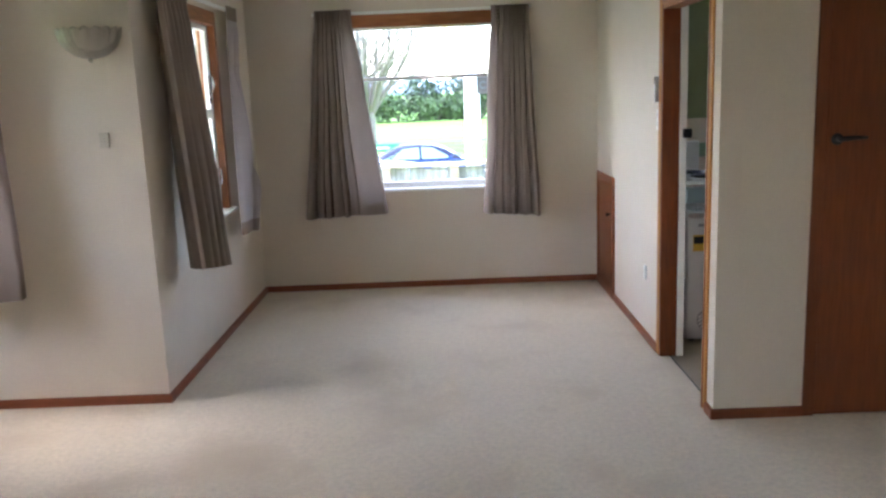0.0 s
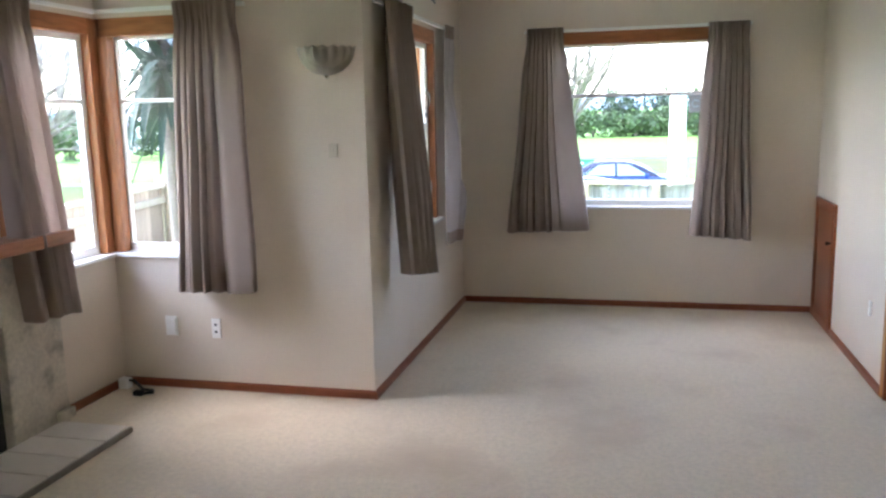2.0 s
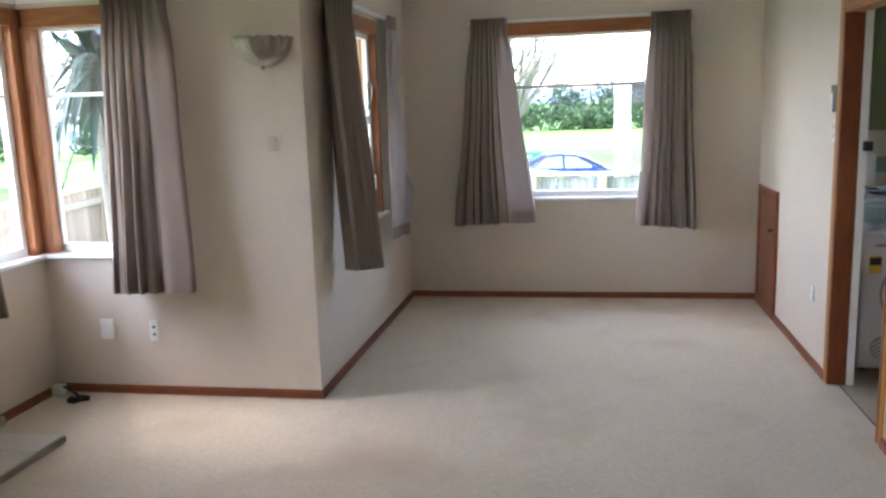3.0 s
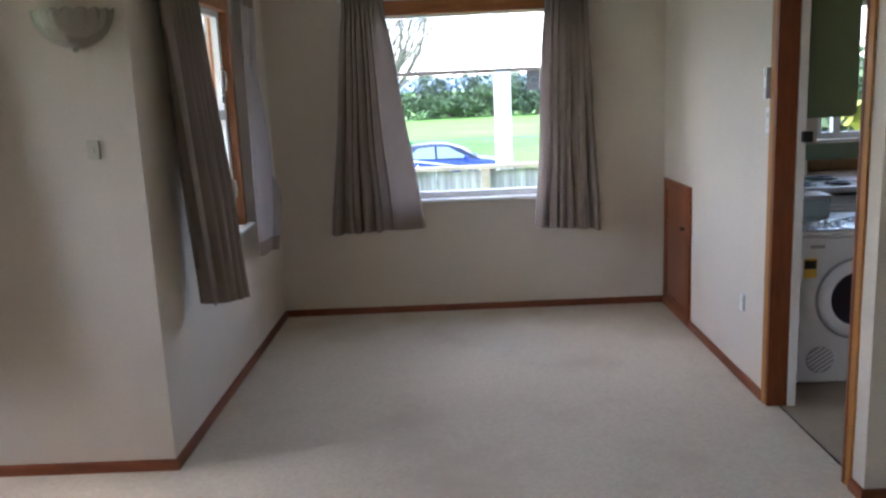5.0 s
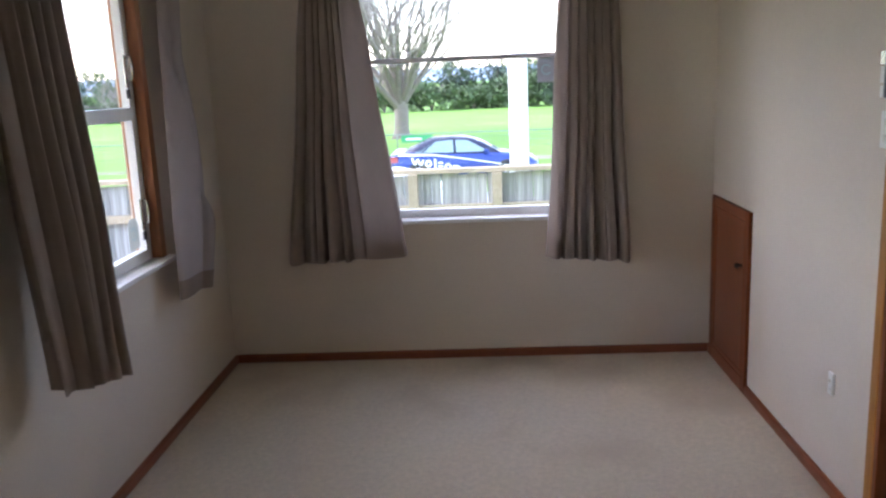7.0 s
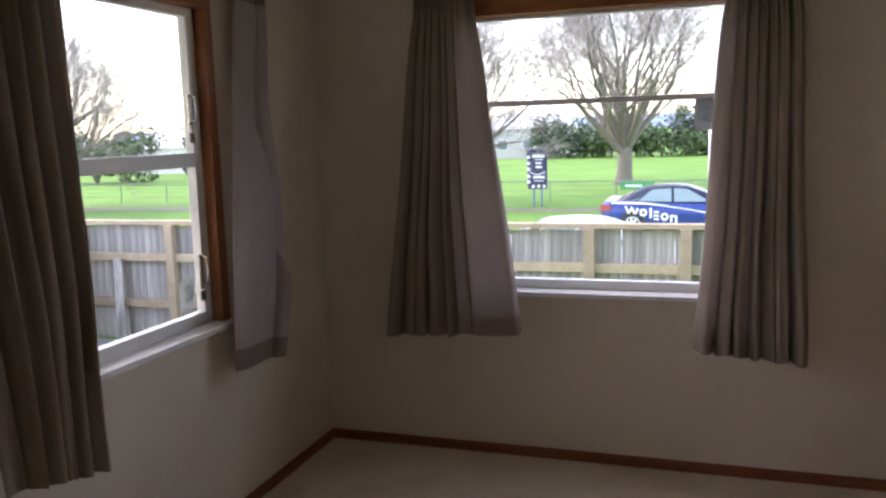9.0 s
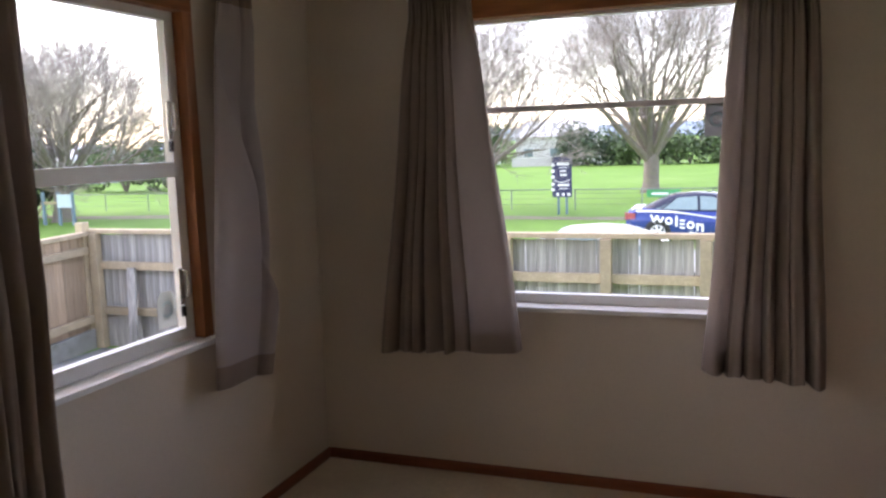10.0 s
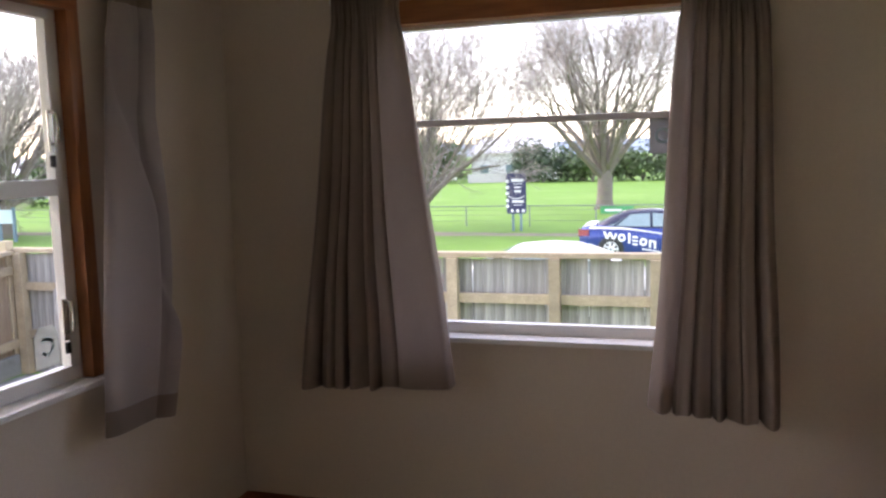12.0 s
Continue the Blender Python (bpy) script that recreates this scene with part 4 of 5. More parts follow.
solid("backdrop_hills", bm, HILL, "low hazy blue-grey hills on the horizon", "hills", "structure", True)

# ---- plants ----


def bare_tree(name, x, y, height, spread, seed, label, trunk_r=0.24, fork=1.6, limbs=7, low=0.35):
    """A leafless tree: flared trunk, limbs from a low fork, then ever finer twigs."""
    rnd = random.Random(seed)
    z0 = ground_z(x, y)
    th = thing(name, (x, y, z0), label, "tree")
    bm = bmesh.new()
    tube(bm, [(x, y, z0 - 0.1), (x, y, z0 + 0.15), (x + 0.02, y, z0 + 0.6), (x + 0.05, y, z0 + fork * 0.8), (x + 0.05, y, z0 + fork + 0.25)],
         [trunk_r * 1.6, trunk_r * 1.2, trunk_r, trunk_r * 0.95, trunk_r * 0.75], 12)
    part("trunk", bm, BARK, th, "stout grey trunk", True)
    top = Vector((x + 0.05, y, z0 + fork))
    twigs = bmesh.new()

    def grow(bmx, p, d, length, r, level):
        steps = 3 if level < 3 else 2
        pts, rad = [p.copy()], [r]
        for k2 in range(steps):
            d = (d + Vector((rnd.gauss(0, 0.10), rnd.gauss(0, 0.10), rnd.gauss(0.035, 0.05)))).normalized()
            p = p + d * (length / steps)
            pts.append(p.copy())
            rad.append(r * (1 - 0.38 * (k2 + 1) / steps))
        tube(bmx, pts, rad, (7, 6, 5, 4, 3, 3)[level], False)
        if level >= 5:
            return
        kids = (4, 4, 4, 4, 3)[level]
        for k2 in range(kids):
            f = 1.0 if k2 == 0 else 0.3 + 0.68 * (k2 - rnd.uniform(0.1, 0.9)) / (kids - 1)
            i = min(int(f * steps), steps - 1)
            q = pts[i].lerp(pts[i + 1], f * steps - i)
            axis = d.cross(Vector((rnd.gauss(0, 1), rnd.gauss(0, 1), rnd.gauss(0, 1)))).normalized()
            nd = (Matrix.Rotation(radians(rnd.uniform(20, 50)) * (0.35 if k2 == 0 else 1), 3, axis) @ d).normalized()
            nd = (nd + Vector((0, 0, 0.085))).normalized()
            grow(bmx if level < 1 else twigs, q, nd, length * rnd.uniform(0.62, 0.86) * (1.12 - 0.3 * f), max(rad[-1] * rnd.uniform(0.5, 0.72), 0.008), level + 1)

    for i in range(limbs):
        a = 2 * math.pi * (i + rnd.uniform(-0.2, 0.2)) / limbs
        share = (i * 0.618) % 1.0
        tilt = radians(8 + 60 * share + rnd.uniform(-4, 4)) * spread
        d = Vector((math.cos(a) * math.sin(tilt), math.sin(a) * math.sin(tilt), math.cos(tilt)))
        bm = bmesh.new()
        grow(bm, top - Vector((0, 0, rnd.uniform(0, low))), d, height * rnd.uniform(0.32, 0.38) * (1 - 0.12 * share), trunk_r * rnd.uniform(0.36, 0.5), 0)
        part("limb", bm, BARK, th, "", True)
    part("twigs", twigs, TWIG, th, "dense bare twigs")["kind"] = "stuff"
    return th


def leaf_mass(bm, c, r, count, size, rnd, lumps=7):
    """Leaves in lumps over an uneven crown."""
    c = Vector(c)
    centres = []
    for _ in range(lumps):
        a, u = rnd.uniform(0, 2 * math.pi), rnd.uniform(-1.15, 0.85)
        k2 = rnd.uniform(0.3, 0.85)
        centres.append((c + Vector((r[0] * k2 * math.cos(a), r[1] * k2 * math.sin(a), r[2] * k2 * u)), rnd.uniform(0.26, 0.5)))
    verts, faces = [], []
    for i in range(count):
        cc, k2 = centres[i % lumps]
        d = Vector((rnd.gauss(0, 1), rnd.gauss(0, 1), rnd.gauss(0, 1))).normalized() * (rnd.uniform(0.5, 1.0) ** 0.5)
        p = cc + Vector((d.x * r[0], d.y * r[1], d.z * r[2])) * k2
        n = (d + Vector((rnd.gauss(0, 0.5), rnd.gauss(0, 0.5), rnd.gauss(0.3, 0.5)))).normalized()
        s1 = n.orthogonal().normalized()
        s1 = Matrix.Rotation(rnd.uniform(0, 6.28), 3, n) @ s1
        s2 = n.cross(s1)
        s = size * rnd.uniform(0.6, 1.4)
        k0 = len(verts)
        verts += [p - s1 * s, p - s2 * s * 0.5, p + s1 * s, p + s2 * s * 0.5]
        faces.append((k0, k0 + 1, k0 + 2, k0 + 3))
    return verts, faces


def bush(name, x, y, r, count, size, seed, label, material, z=None, trunk=True, category="bush", group=""):
    rnd = random.Random(seed)
    z0 = ground_z(x, y) if z is None else z
    th = thing(name, (x, y, z0), label, category, group)
    bm = bmesh.new()
    for k2 in range(4):
        a = k2 * 1.6 + seed
        tube(bm, [(x, y, z0 - 0.05), (x + 0.15 * r[0] * math.cos(a), y + 0.15 * r[1] * math.sin(a), z0 + r[2] * 0.6),
                  (x + 0.45 * r[0] * math.cos(a), y + 0.45 * r[1] * math.sin(a), z0 + r[2] * 1.3)], [0.035 * r[2], 0.03 * r[2], 0.012 * r[2]], 6)
    part("stems", bm, BARK, th)
    verts, faces = leaf_mass(None, (x, y, z0 + r[2] * 0.88), r, count, size, rnd, 22)
    me = bpy.data.meshes.new("foliage")
    me.from_pydata([v - ORG[th] for v in verts], [], faces)
    me.materials.append(material)
    ob = new("foliage", me)
    ob.parent = th
    ORG[ob] = ORG[th]
    tagged(ob, kind="stuff")
    return th


bare_tree("tree", -4.4, 50.0, 13.6, 0.92, 21, "leafless park tree with upswept grey branches", 0.44, 2.1, 13, 0.7)
bare_tree("tree", -10.9, 37.5, 11.0, 1.0, 34, "leafless park tree forking close to the ground", 0.30, 1.3, 12)
bare_tree("tree", -29.8, 33.4, 9.9, 1.3, 47, "broad leafless park tree with spreading branches", 0.42, 1.8, 21, 0.5)

rnd = random.Random(77)
for i in range(52):
    x = -68 + i * 2.4 + rnd.uniform(-0.8, 0.8)
    if -24.2 < x < -17.2:
        continue
    back = i % 2
    h = rnd.uniform(1.8, 2.6) + 1.2 * back
    bush("bush", x, 93 + 3.2 * back + rnd.uniform(-0.8, 0.8), (rnd.uniform(2.4, 3.4), 2.0, h), 2200, 0.20, 100 + i, "dense green shrub along the far side of the park",
         LEAF if rnd.random() < 0.6 else LEAF2, group="park shrub belt")
for i, (x, y, rx, h) in enumerate(((-46, 56, 5.5, 2.6), (-36, 60, 4, 2.2), (-58, 48, 5, 2.4), (-33, 33, 2.4, 2.1), (-70, 62, 6, 3))):
    bush("bush", x, y, (rx, 2.6, h), 3200, 0.24, 300 + i, "dark rounded shrub across the park", LEAF2 if i % 2 else LEAF, group="park shrubs")
bush("bush", 3.75, 9.5, (1.1, 0.7, 1.65), 4200, 0.075, 401, "leafy green shrub outside the kitchen window", LEAF, category="shrub")
bush("bush", 3.85, 8.6, (0.42, 0.4, 1.42), 800, 0.10, 402, "yellow-green shrub outside the kitchen window", LEAF3, category="shrub")

# cabbage-tree beside the corner window
rnd = random.Random(9)
px, py = -3.52, 6.05
pz = ground_z(px, py)
palm = thing("cabbage_tree", (px, py, pz), "cabbage tree with drooping sword-shaped green leaves", "tree")
part("trunk", tube(bmesh.new(), [(px, py, pz - 0.05), (px + 0.02, py, pz + 1.0), (px, py, pz + 3.0)], [0.075, 0.06, 0.06], 10), BARK, palm, "slim rough trunk", True)
for i in range(130):
    a, el = rnd.uniform(0, 2 * math.pi), rnd.uniform(-1.1, 1.0)
    ln = rnd.uniform(0.6, 0.95) * (1.3 if el < -0.6 else 1)
    droop = rnd.choice((0.02, 0.05, 0.09, 0.16))
    bm = bmesh.new()
    p = Vector((px, py, pz + 2.85 + rnd.uniform(-0.35, 0.15)))
    d = Vector((math.cos(a) * math.cos(el), math.sin(a) * math.cos(el), math.sin(el)))
    side = d.cross(Vector((0, 0, 1))).normalized()
    prevv = None
    for k2 in range(7):
        s = k2 / 6
        w = 0.042 * (1 - s ** 2) * (0.5 + min(1, s * 4) * 0.5) + 0.0015
        lift = d.cross(side) * -0.006
        cur = [bm.verts.new(p - side * w), bm.verts.new(p - lift), bm.verts.new(p + side * w)]
        if prevv:
            bm.faces.new((prevv[0], prevv[1], cur[1], cur[0]))
            bm.faces.new((prevv[1], prevv[2], cur[2], cur[1]))
        prevv = cur
        d = (d + Vector((0, 0, -droop * (0.4 + 2.2 * s)))).normalized()
        p = p + d * (ln / 6)
    part("leaf", bm, SWORD, palm, "", True)

# ---- street furniture, park fence, sign ----
pole = thing("utility_pole", (0.53, 11.75, ground_z(0.53, 11.75)), "thick white-painted pole standing just beyond the fence", "pole")
part("shaft", tube(bmesh.new(), [(0.53, 11.75, ground_z(0.53, 11.75) - 0.3), (0.53, 11.75, 2.0), (0.53, 11.75, 7.5)], [0.112, 0.105, 0.09], 16), PALEPAINT, pole, smooth=True)
part("cap", lathe(bmesh.new(), [(0.0, 0.05), (0.06, 0.035), (0.095, 0.0), (0.095, -0.02)], (0.53, 11.75, 7.5), "z", 16), CONC, pole, smooth=True)
part("band", lathe(bmesh.new(), [(0.113, -0.02), (0.118, -0.015), (0.118, 0.015), (0.113, 0.02)], (0.53, 11.75, 2.9), "z", 16), GALV, pole, smooth=True)

pf = thing("park_fence", (-10, 39.0, ROAD), "low galvanised pipe and wire park fence", "fence")
for i in range(26):
    x = -50 + i * 2.9
    part("post", tube(bmesh.new(), [(x, 39.2, ROAD - 0.1), (x, 39.2, ROAD + 0.92)], 0.028, 8), GALV, pf)
part("top_rail", tube(bmesh.new(), [(-50, 39.2, ROAD + 0.9), (23, 39.2, ROAD + 0.9)], 0.022, 8), GALV, pf)
for z in (0.25, 0.5, 0.72):
    part("wire", tube(bmesh.new(), [(-50, 39.2, ROAD + z), (23, 39.2, ROAD + z)], 0.006, 5), GALV, pf)

sx, sy = -6.6, 37.0
SG, ZC = 1.29, -0.12
sign = thing("park_sign", (sx, sy, ROAD), "tall navy park sign with white symbols on two posts", "sign")
for dx in (-0.17, 0.17):
    part("post", tube(bmesh.new(), [(sx + dx, sy + 0.06, ROAD - 0.1), (sx + dx, sy + 0.06, 0.25)], 0.05, 10), TEALP, sign)
out2 = [(-0.30, -0.62), (0.30, -0.62), (0.32, -0.58), (0.32, 0.60), (0.28, 0.66), (0.0, 0.68), (-0.28, 0.66), (-0.32, 0.60), (-0.32, -0.58)]
pn = part("panel", prism(bmesh.new(), out2, 0.04, lambda u, v, w: Vector((sx + SG * u, sy - 0.03 + w, ZC + SG * v))), NAVY, sign, "navy panel")


def disc(u, v, r):
    return lathe(bmesh.new(), [(0.0, -0.006), (r * 0.9, -0.006), (r, 0.0)], (sx + SG * u, sy - 0.03, ZC + SG * v), "y", 18)


for v in (0.42, 0.22, 0.03, -0.20, -0.38):
    part("symbol", disc(-0.29, v, 0.075), SIGNWHITE, pn, "round white symbol")
for u in (-0.14, 0.04, 0.22):
    part("symbol", disc(u, -0.53, 0.07), SIGNWHITE, pn, "round white symbol")
for u0, u1, v0, v1 in ((-0.16, 0.24, 0.40, 0.50), (-0.10, 0.2, 0.32, 0.345), (-0.06, 0.14, 0.20, 0.25), (-0.06, 0.16, 0.06, 0.13), (-0.14, 0.24, -0.27, -0.19), (-0.10, 0.2, -0.36, -0.335)):
    part("text_bar", boxed(sx + SG * u0, sy - 0.035, ZC + SG * v0, sx + SG * u1, sy - 0.0301, ZC + SG * v1, 0), SIGNWHITE, pn)
part("swoosh", tube(bmesh.new(), [(sx - 0.345 + 0.115 * i, sy - 0.036, ZC - 0.07 - 0.115 * math.sin(i / 6 * math.pi)) for i in range(7)], 0.02, 6), SIGNWHITE, pn)
ban = thing("fence_banner", (-3.1, 39.1, ROAD + 0.55), "green banner tied to the park fence", "banner")
part("cloth", boxed(-3.4, 39.12, ROAD + 0.55, -2.0, 39.14, ROAD + 0.86, 0.003), GREENSIGN, ban)
part("text_bar", boxed(-3.2, 39.113, ROAD + 0.65, -2.5, 39.119, ROAD + 0.74, 0), SIGNWHITE, ban)

# playground corner
bx, by = -30.8, 30.4
bin_ = thing("rubbish_bin", (bx, by, ROAD), "dark blue park rubbish bin", "bin")
part("body", lathe(bmesh.new(), [(0.0, 0.0), (0.25, 0.0), (0.29, 0.85), (0.0, 0.85)], (bx, by, ROAD), "z", 20), NAVY, bin_, smooth=True)
part("lid", lathe(bmesh.new(), [(0.31, 0.86), (0.31, 0.93), (0.2, 1.02), (0.0, 1.05)], (bx, by, ROAD), "z", 20), CARDARK, bin_, smooth=True)
pg = thing("playground_frame", (-28.6, 31.9, ROAD), "timber playground frame with a blue panel", "playground")
for dx in (-0.8, 0.1, 0.9):
    part("post", boxed(-28.6 + dx - 0.06, 31.84, ROAD - 0.1, -28.6 + dx + 0.06, 31.96, ROAD + 1.5, 0.01), TEALP, pg)
part("panel", boxed(-28.5, 31.8, ROAD + 0.8, -27.7, 31.84, ROAD + 1.4, 0.005), BLUEPL, pg)
part("beam", boxed(-29.5, 31.85, ROAD + 0.95, -28.5, 31.95, ROAD + 1.07, 0.005), RAIL, pg)
part("brace", tube(bmesh.new(), [(-30.2, 31.9, ROAD), (-29.4, 31.9, ROAD + 1.0)], 0.05, 8), RAIL, pg)

# ---- houses beyond the park ----


def house(x, y, w, d, wall_h, roof_h, label):
    z = ground_z(x, y)
    th = thing("house", (x, y, z), label, "house")
    part("wall", boxed(x - w / 2, y - d / 2, z, x + w / 2, y + d / 2, z + wall_h, 0.02), HOUSEW, th)
    bm = bmesh.new()
    o = 0.45
    prism(bm, [(-w / 2 - o, wall_h), (w / 2 + o, wall_h), (w / 2 - 1.0, wall_h + roof_h), (-w / 2 + 1.0, wall_h + roof_h)], d + 2 * o,
          lambda u, v, q: Vector((x + u, y - d / 2 - o + q * (1 if v < wall_h + 0.01 else 0.4) + (0 if v < wall_h + 0.01 else 0.3 * d), z + v + 0.002)))
    part("roof", bm, ROOFW, th, "pale low roof")
    n = max(2, int(w / 2.6))
    for i in range(n):
        cx = x - w / 2 + w * (i + 0.5) / n
        wn_ = part("window", boxed(cx - 0.6, y - d / 2 - 0.03, z + 0.9, cx + 0.6, y - d / 2 - 0.002, z + 2.0, 0.01), WHITE, th)
        part("pane", boxed(cx - 0.53, y - d / 2 - 0.045, z + 0.97, cx + 0.53, y - d / 2 - 0.031, z + 1.93, 0), CARGLASS, wn_)
    return th


house(-20.8, 103, 9.5, 7, 3.3, 2.0, "white bungalow with a pale roof across the park")
house(-33.5, 103, 8, 7, 2.7, 1.5, "cream bungalow with a pale roof across the park")
house(-66, 70, 9, 7, 2.5, 1.5, "low pale-roofed bungalow beyond the park")
house(-50, 74, 8, 7, 2.5, 1.4, "low pale-roofed bungalow among shrubs")
solid("far_fence", boxed(-24.6, 94.2, ROAD, -16.8, 94.3, ROAD + 1.0, 0.01), CONC, "pale grey fence below the white bungalow", "fence")

# ---- cars ----


def car(name, label, body_mat, roof_mat, livery=False):
    """A saloon, nose to +x, standing on z = 0 with its middle at the origin; lofted shell, glass, wheels and lamps."""
    th = thing(name, (0, 0, 0), label, "car")
    Lh = 2.37

    def loft(stations, ring):
        bm = bmesh.new()
        rows = [[bm.verts.new(p) for p in ring(*s)] for s in stations]
        for a, b in zip(rows, rows[1:]):
            for k2 in range(len(a) - 1):
                bm.faces.new((a[k2], a[k2 + 1], b[k2 + 1], b[k2]))
        bm.faces.new(rows[0][::-1])
        bm.faces.new(rows[-1])
        bmesh.ops.recalc_face_normals(bm, faces=bm.faces)
        return bm

    def ring(x, zb, zt, hw):
        return [Vector((x, -hw * 0.93, zb)), Vector((x, -hw, zb + 0.12)), Vector((x, -hw, zb + (zt - zb) * 0.55)), Vector((x, -hw * 0.97, zt - 0.07)), Vector((x, -hw * 0.86, zt)),
                Vector((x, 0, zt + 0.02)), Vector((x, hw * 0.86, zt)), Vector((x, hw * 0.97, zt - 0.07)), Vector((x, hw, zb + (zt - zb) * 0.55)), Vector((x, hw, zb + 0.12)),
                Vector((x, hw * 0.93, zb))]

    st = [(-Lh, 0.42, 0.78, 0.70), (-Lh + 0.06, 0.30, 0.93, 0.80), (-Lh + 0.25, 0.24, 1.00, 0.87), (-1.75, 0.22, 1.02, 0.895), (-1.2, 0.20, 0.985, 0.91), (0, 0.19, 0.955, 0.915),
          (0.9, 0.20, 0.945, 0.91), (1.35, 0.22, 0.90, 0.90), (1.9, 0.24, 0.80, 0.87), (Lh - 0.12, 0.27, 0.70, 0.79), (Lh, 0.40, 0.60, 0.66)]
    body = part("body", loft(st, ring), body_mat, th, "", True)

    def cab_ring(x, zb, zt, hw):
        k3 = 1 - 0.24 * (zt - zb) / 0.47
        return [Vector((x, -hw * 0.95, zb)), Vector((x, -hw * k3 * 0.97, zt - 0.03)), Vector((x, -hw * k3 * 0.85, zt)), Vector((x, 0, zt + 0.02)), Vector((x, hw * k3 * 0.85, zt)),
                Vector((x, hw * k3 * 0.97, zt - 0.03)), Vector((x, hw * 0.95, zb))]

    cabst = [(-1.92, 0.98, 1.0, 0.80), (-1.45, 0.97, 1.22, 0.84), (-1.0, 0.95, 1.40, 0.86), (-0.4, 0.94, 1.445, 0.87), (0.15, 0.93, 1.42, 0.87), (0.6, 0.93, 1.27, 0.86), (1.18, 0.92, 0.94, 0.82)]
    part("roof", loft(cabst, cab_ring), roof_mat, th, "rounded roof and pillars", True)
    for s in (-1, 1):
        for pts in (((-1.28, 1.0), (-0.86, 1.335), (-0.32, 1.37), (-0.30, 0.985)), ((-0.22, 0.985), (-0.24, 1.37), (0.14, 1.345), (0.74, 1.02), (0.72, 0.985)), ((-1.55, 1.01), (-1.33, 1.06), (-1.0, 1.28), (-1.36, 1.005))):
            bm = bmesh.new()
            prism(bm, list(pts), 0.012, lambda u, v, w: Vector((u, s * (0.842 - (v - 0.95) * 0.40 + w), v)))
            part("side_window", bm, CARGLASS, th, "side glass with the sky's reflection in its colour")
    bm = bmesh.new()
    prism(bm, [(-0.60, 0), (0.60, 0), (0.52, 1), (-0.52, 1)], 0.01, lambda u, v, w: Vector((-1.80 + v * 0.72 - w, u, 1.055 + v * 0.33 + w)))
    part("rear_window", bm, CARGLASS, th)
    bm = bmesh.new()
    prism(bm, [(-0.62, 0), (0.62, 0), (0.54, 1), (-0.54, 1)], 0.01, lambda u, v, w: Vector((1.10 - v * 0.80 + w, u, 1.0 + v * 0.38 + w)))
    part("windscreen", bm, CARGLASS, th)
    for s in (-1, 1):
        part("tail_lamp", boxed(-Lh - 0.005, s * 0.62 - 0.12, 0.72, -Lh + 0.30, s * 0.74 + 0.12 * s, 0.90, 0.03), REDLENS, th, "red and clear tail lamp")
        part("headlamp", boxed(Lh - 0.42, s * 0.6 - 0.13, 0.60, Lh - 0.08, s * 0.6 + 0.13, 0.72, 0.03), CHROME, th)
        part("mirror", boxed(0.66, s * 0.93 - 0.10, 0.94, 0.80, s * 0.93 + 0.10, 1.07, 0.03), body_mat, th)
        for x in (-1.42, 1.38):
            y = s * 0.84
            part("arch", lathe(bmesh.new(), [(0.0, s * 0.078), (0.37, s * 0.078), (0.385, s * 0.06), (0.385, 0.0)], (x, y, 0.33), "y", 28), BLACK, body)
            wh = part("wheel", lathe(bmesh.new(), [(0.22, s * 0.075), (0.29, s * 0.092), (0.32, s * 0.08), (0.325, s * -0.05), (0.30, s * -0.1), (0.2, s * -0.1)], (x, y, 0.325), "y", 32),
                      TYRE, th, "black tyre", True)
            part("rim", lathe(bmesh.new(), [(0.0, s * 0.06), (0.16, s * 0.05), (0.2, s * 0.085), (0.222, s * 0.085)], (x, y, 0.325), "y", 28), ALLOY, wh, "", True)
            for k2 in range(7):
                a = 2 * math.pi * k2 / 7
                bm = bmesh.new()
                tube(bm, [(x + 0.03 * math.cos(a), y + s * 0.088, 0.325 + 0.03 * math.sin(a)), (x + 0.21 * math.cos(a), y + s * 0.09, 0.325 + 0.21 * math.sin(a))], [0.04, 0.03], 6)
                part("spoke", bm, ALLOY, wh)
    if livery:
        bm = bmesh.new()
        n = 30

        def low_edge(u):
            return 0.93 - 0.02 * (u + 1.9) - 0.10 * max(0.0, u + 1.0) - 0.02 * max(0.0, u + 1.0) ** 2

        def thick(u):
            return 0.035 + 0.02 * math.exp(-((u + 1.5) / 0.75) ** 2)

        for k2 in range(n):
            u0, u1 = -2.05 + 4.1 * k2 / n, -2.05 + 4.1 * (k2 + 1) / n
            prism(bm, [(u0, low_edge(u0)), (u1, low_edge(u1)), (u1, low_edge(u1) + thick(u1)), (u0, low_edge(u0) + thick(u0))], 0.03,
                  lambda u, v, w: Vector((u, -0.916 + 0.05 * max(0.0, -u - 1.5) + max(0.0, v - 0.93) * 0.5 - w + 0.022, v)))
        part("stripe", bm, SIGNWHITE, body, "white curved stripe")
        part("boot_lid_wrap", boxed(-2.20, -0.72, 0.985, -1.90, 0.72, 1.03, 0.02), SIGNWHITE, body, "white boot lid")
        def on_side(a, b, w):
            return Vector((a, -0.917 - w, b))

        # side print: chevrons, rings and bars that run down towards the nose
        def stroke(bmx, p, q, w):
            d = (Vector(q) - Vector(p)).normalized() * w / 2
            prism(bmx, [(p[0] + d.y, p[1] - d.x), (q[0] + d.y, q[1] - d.x), (q[0] - d.y, q[1] + d.x), (p[0] - d.y, p[1] + d.x)], 0.008, on_side)

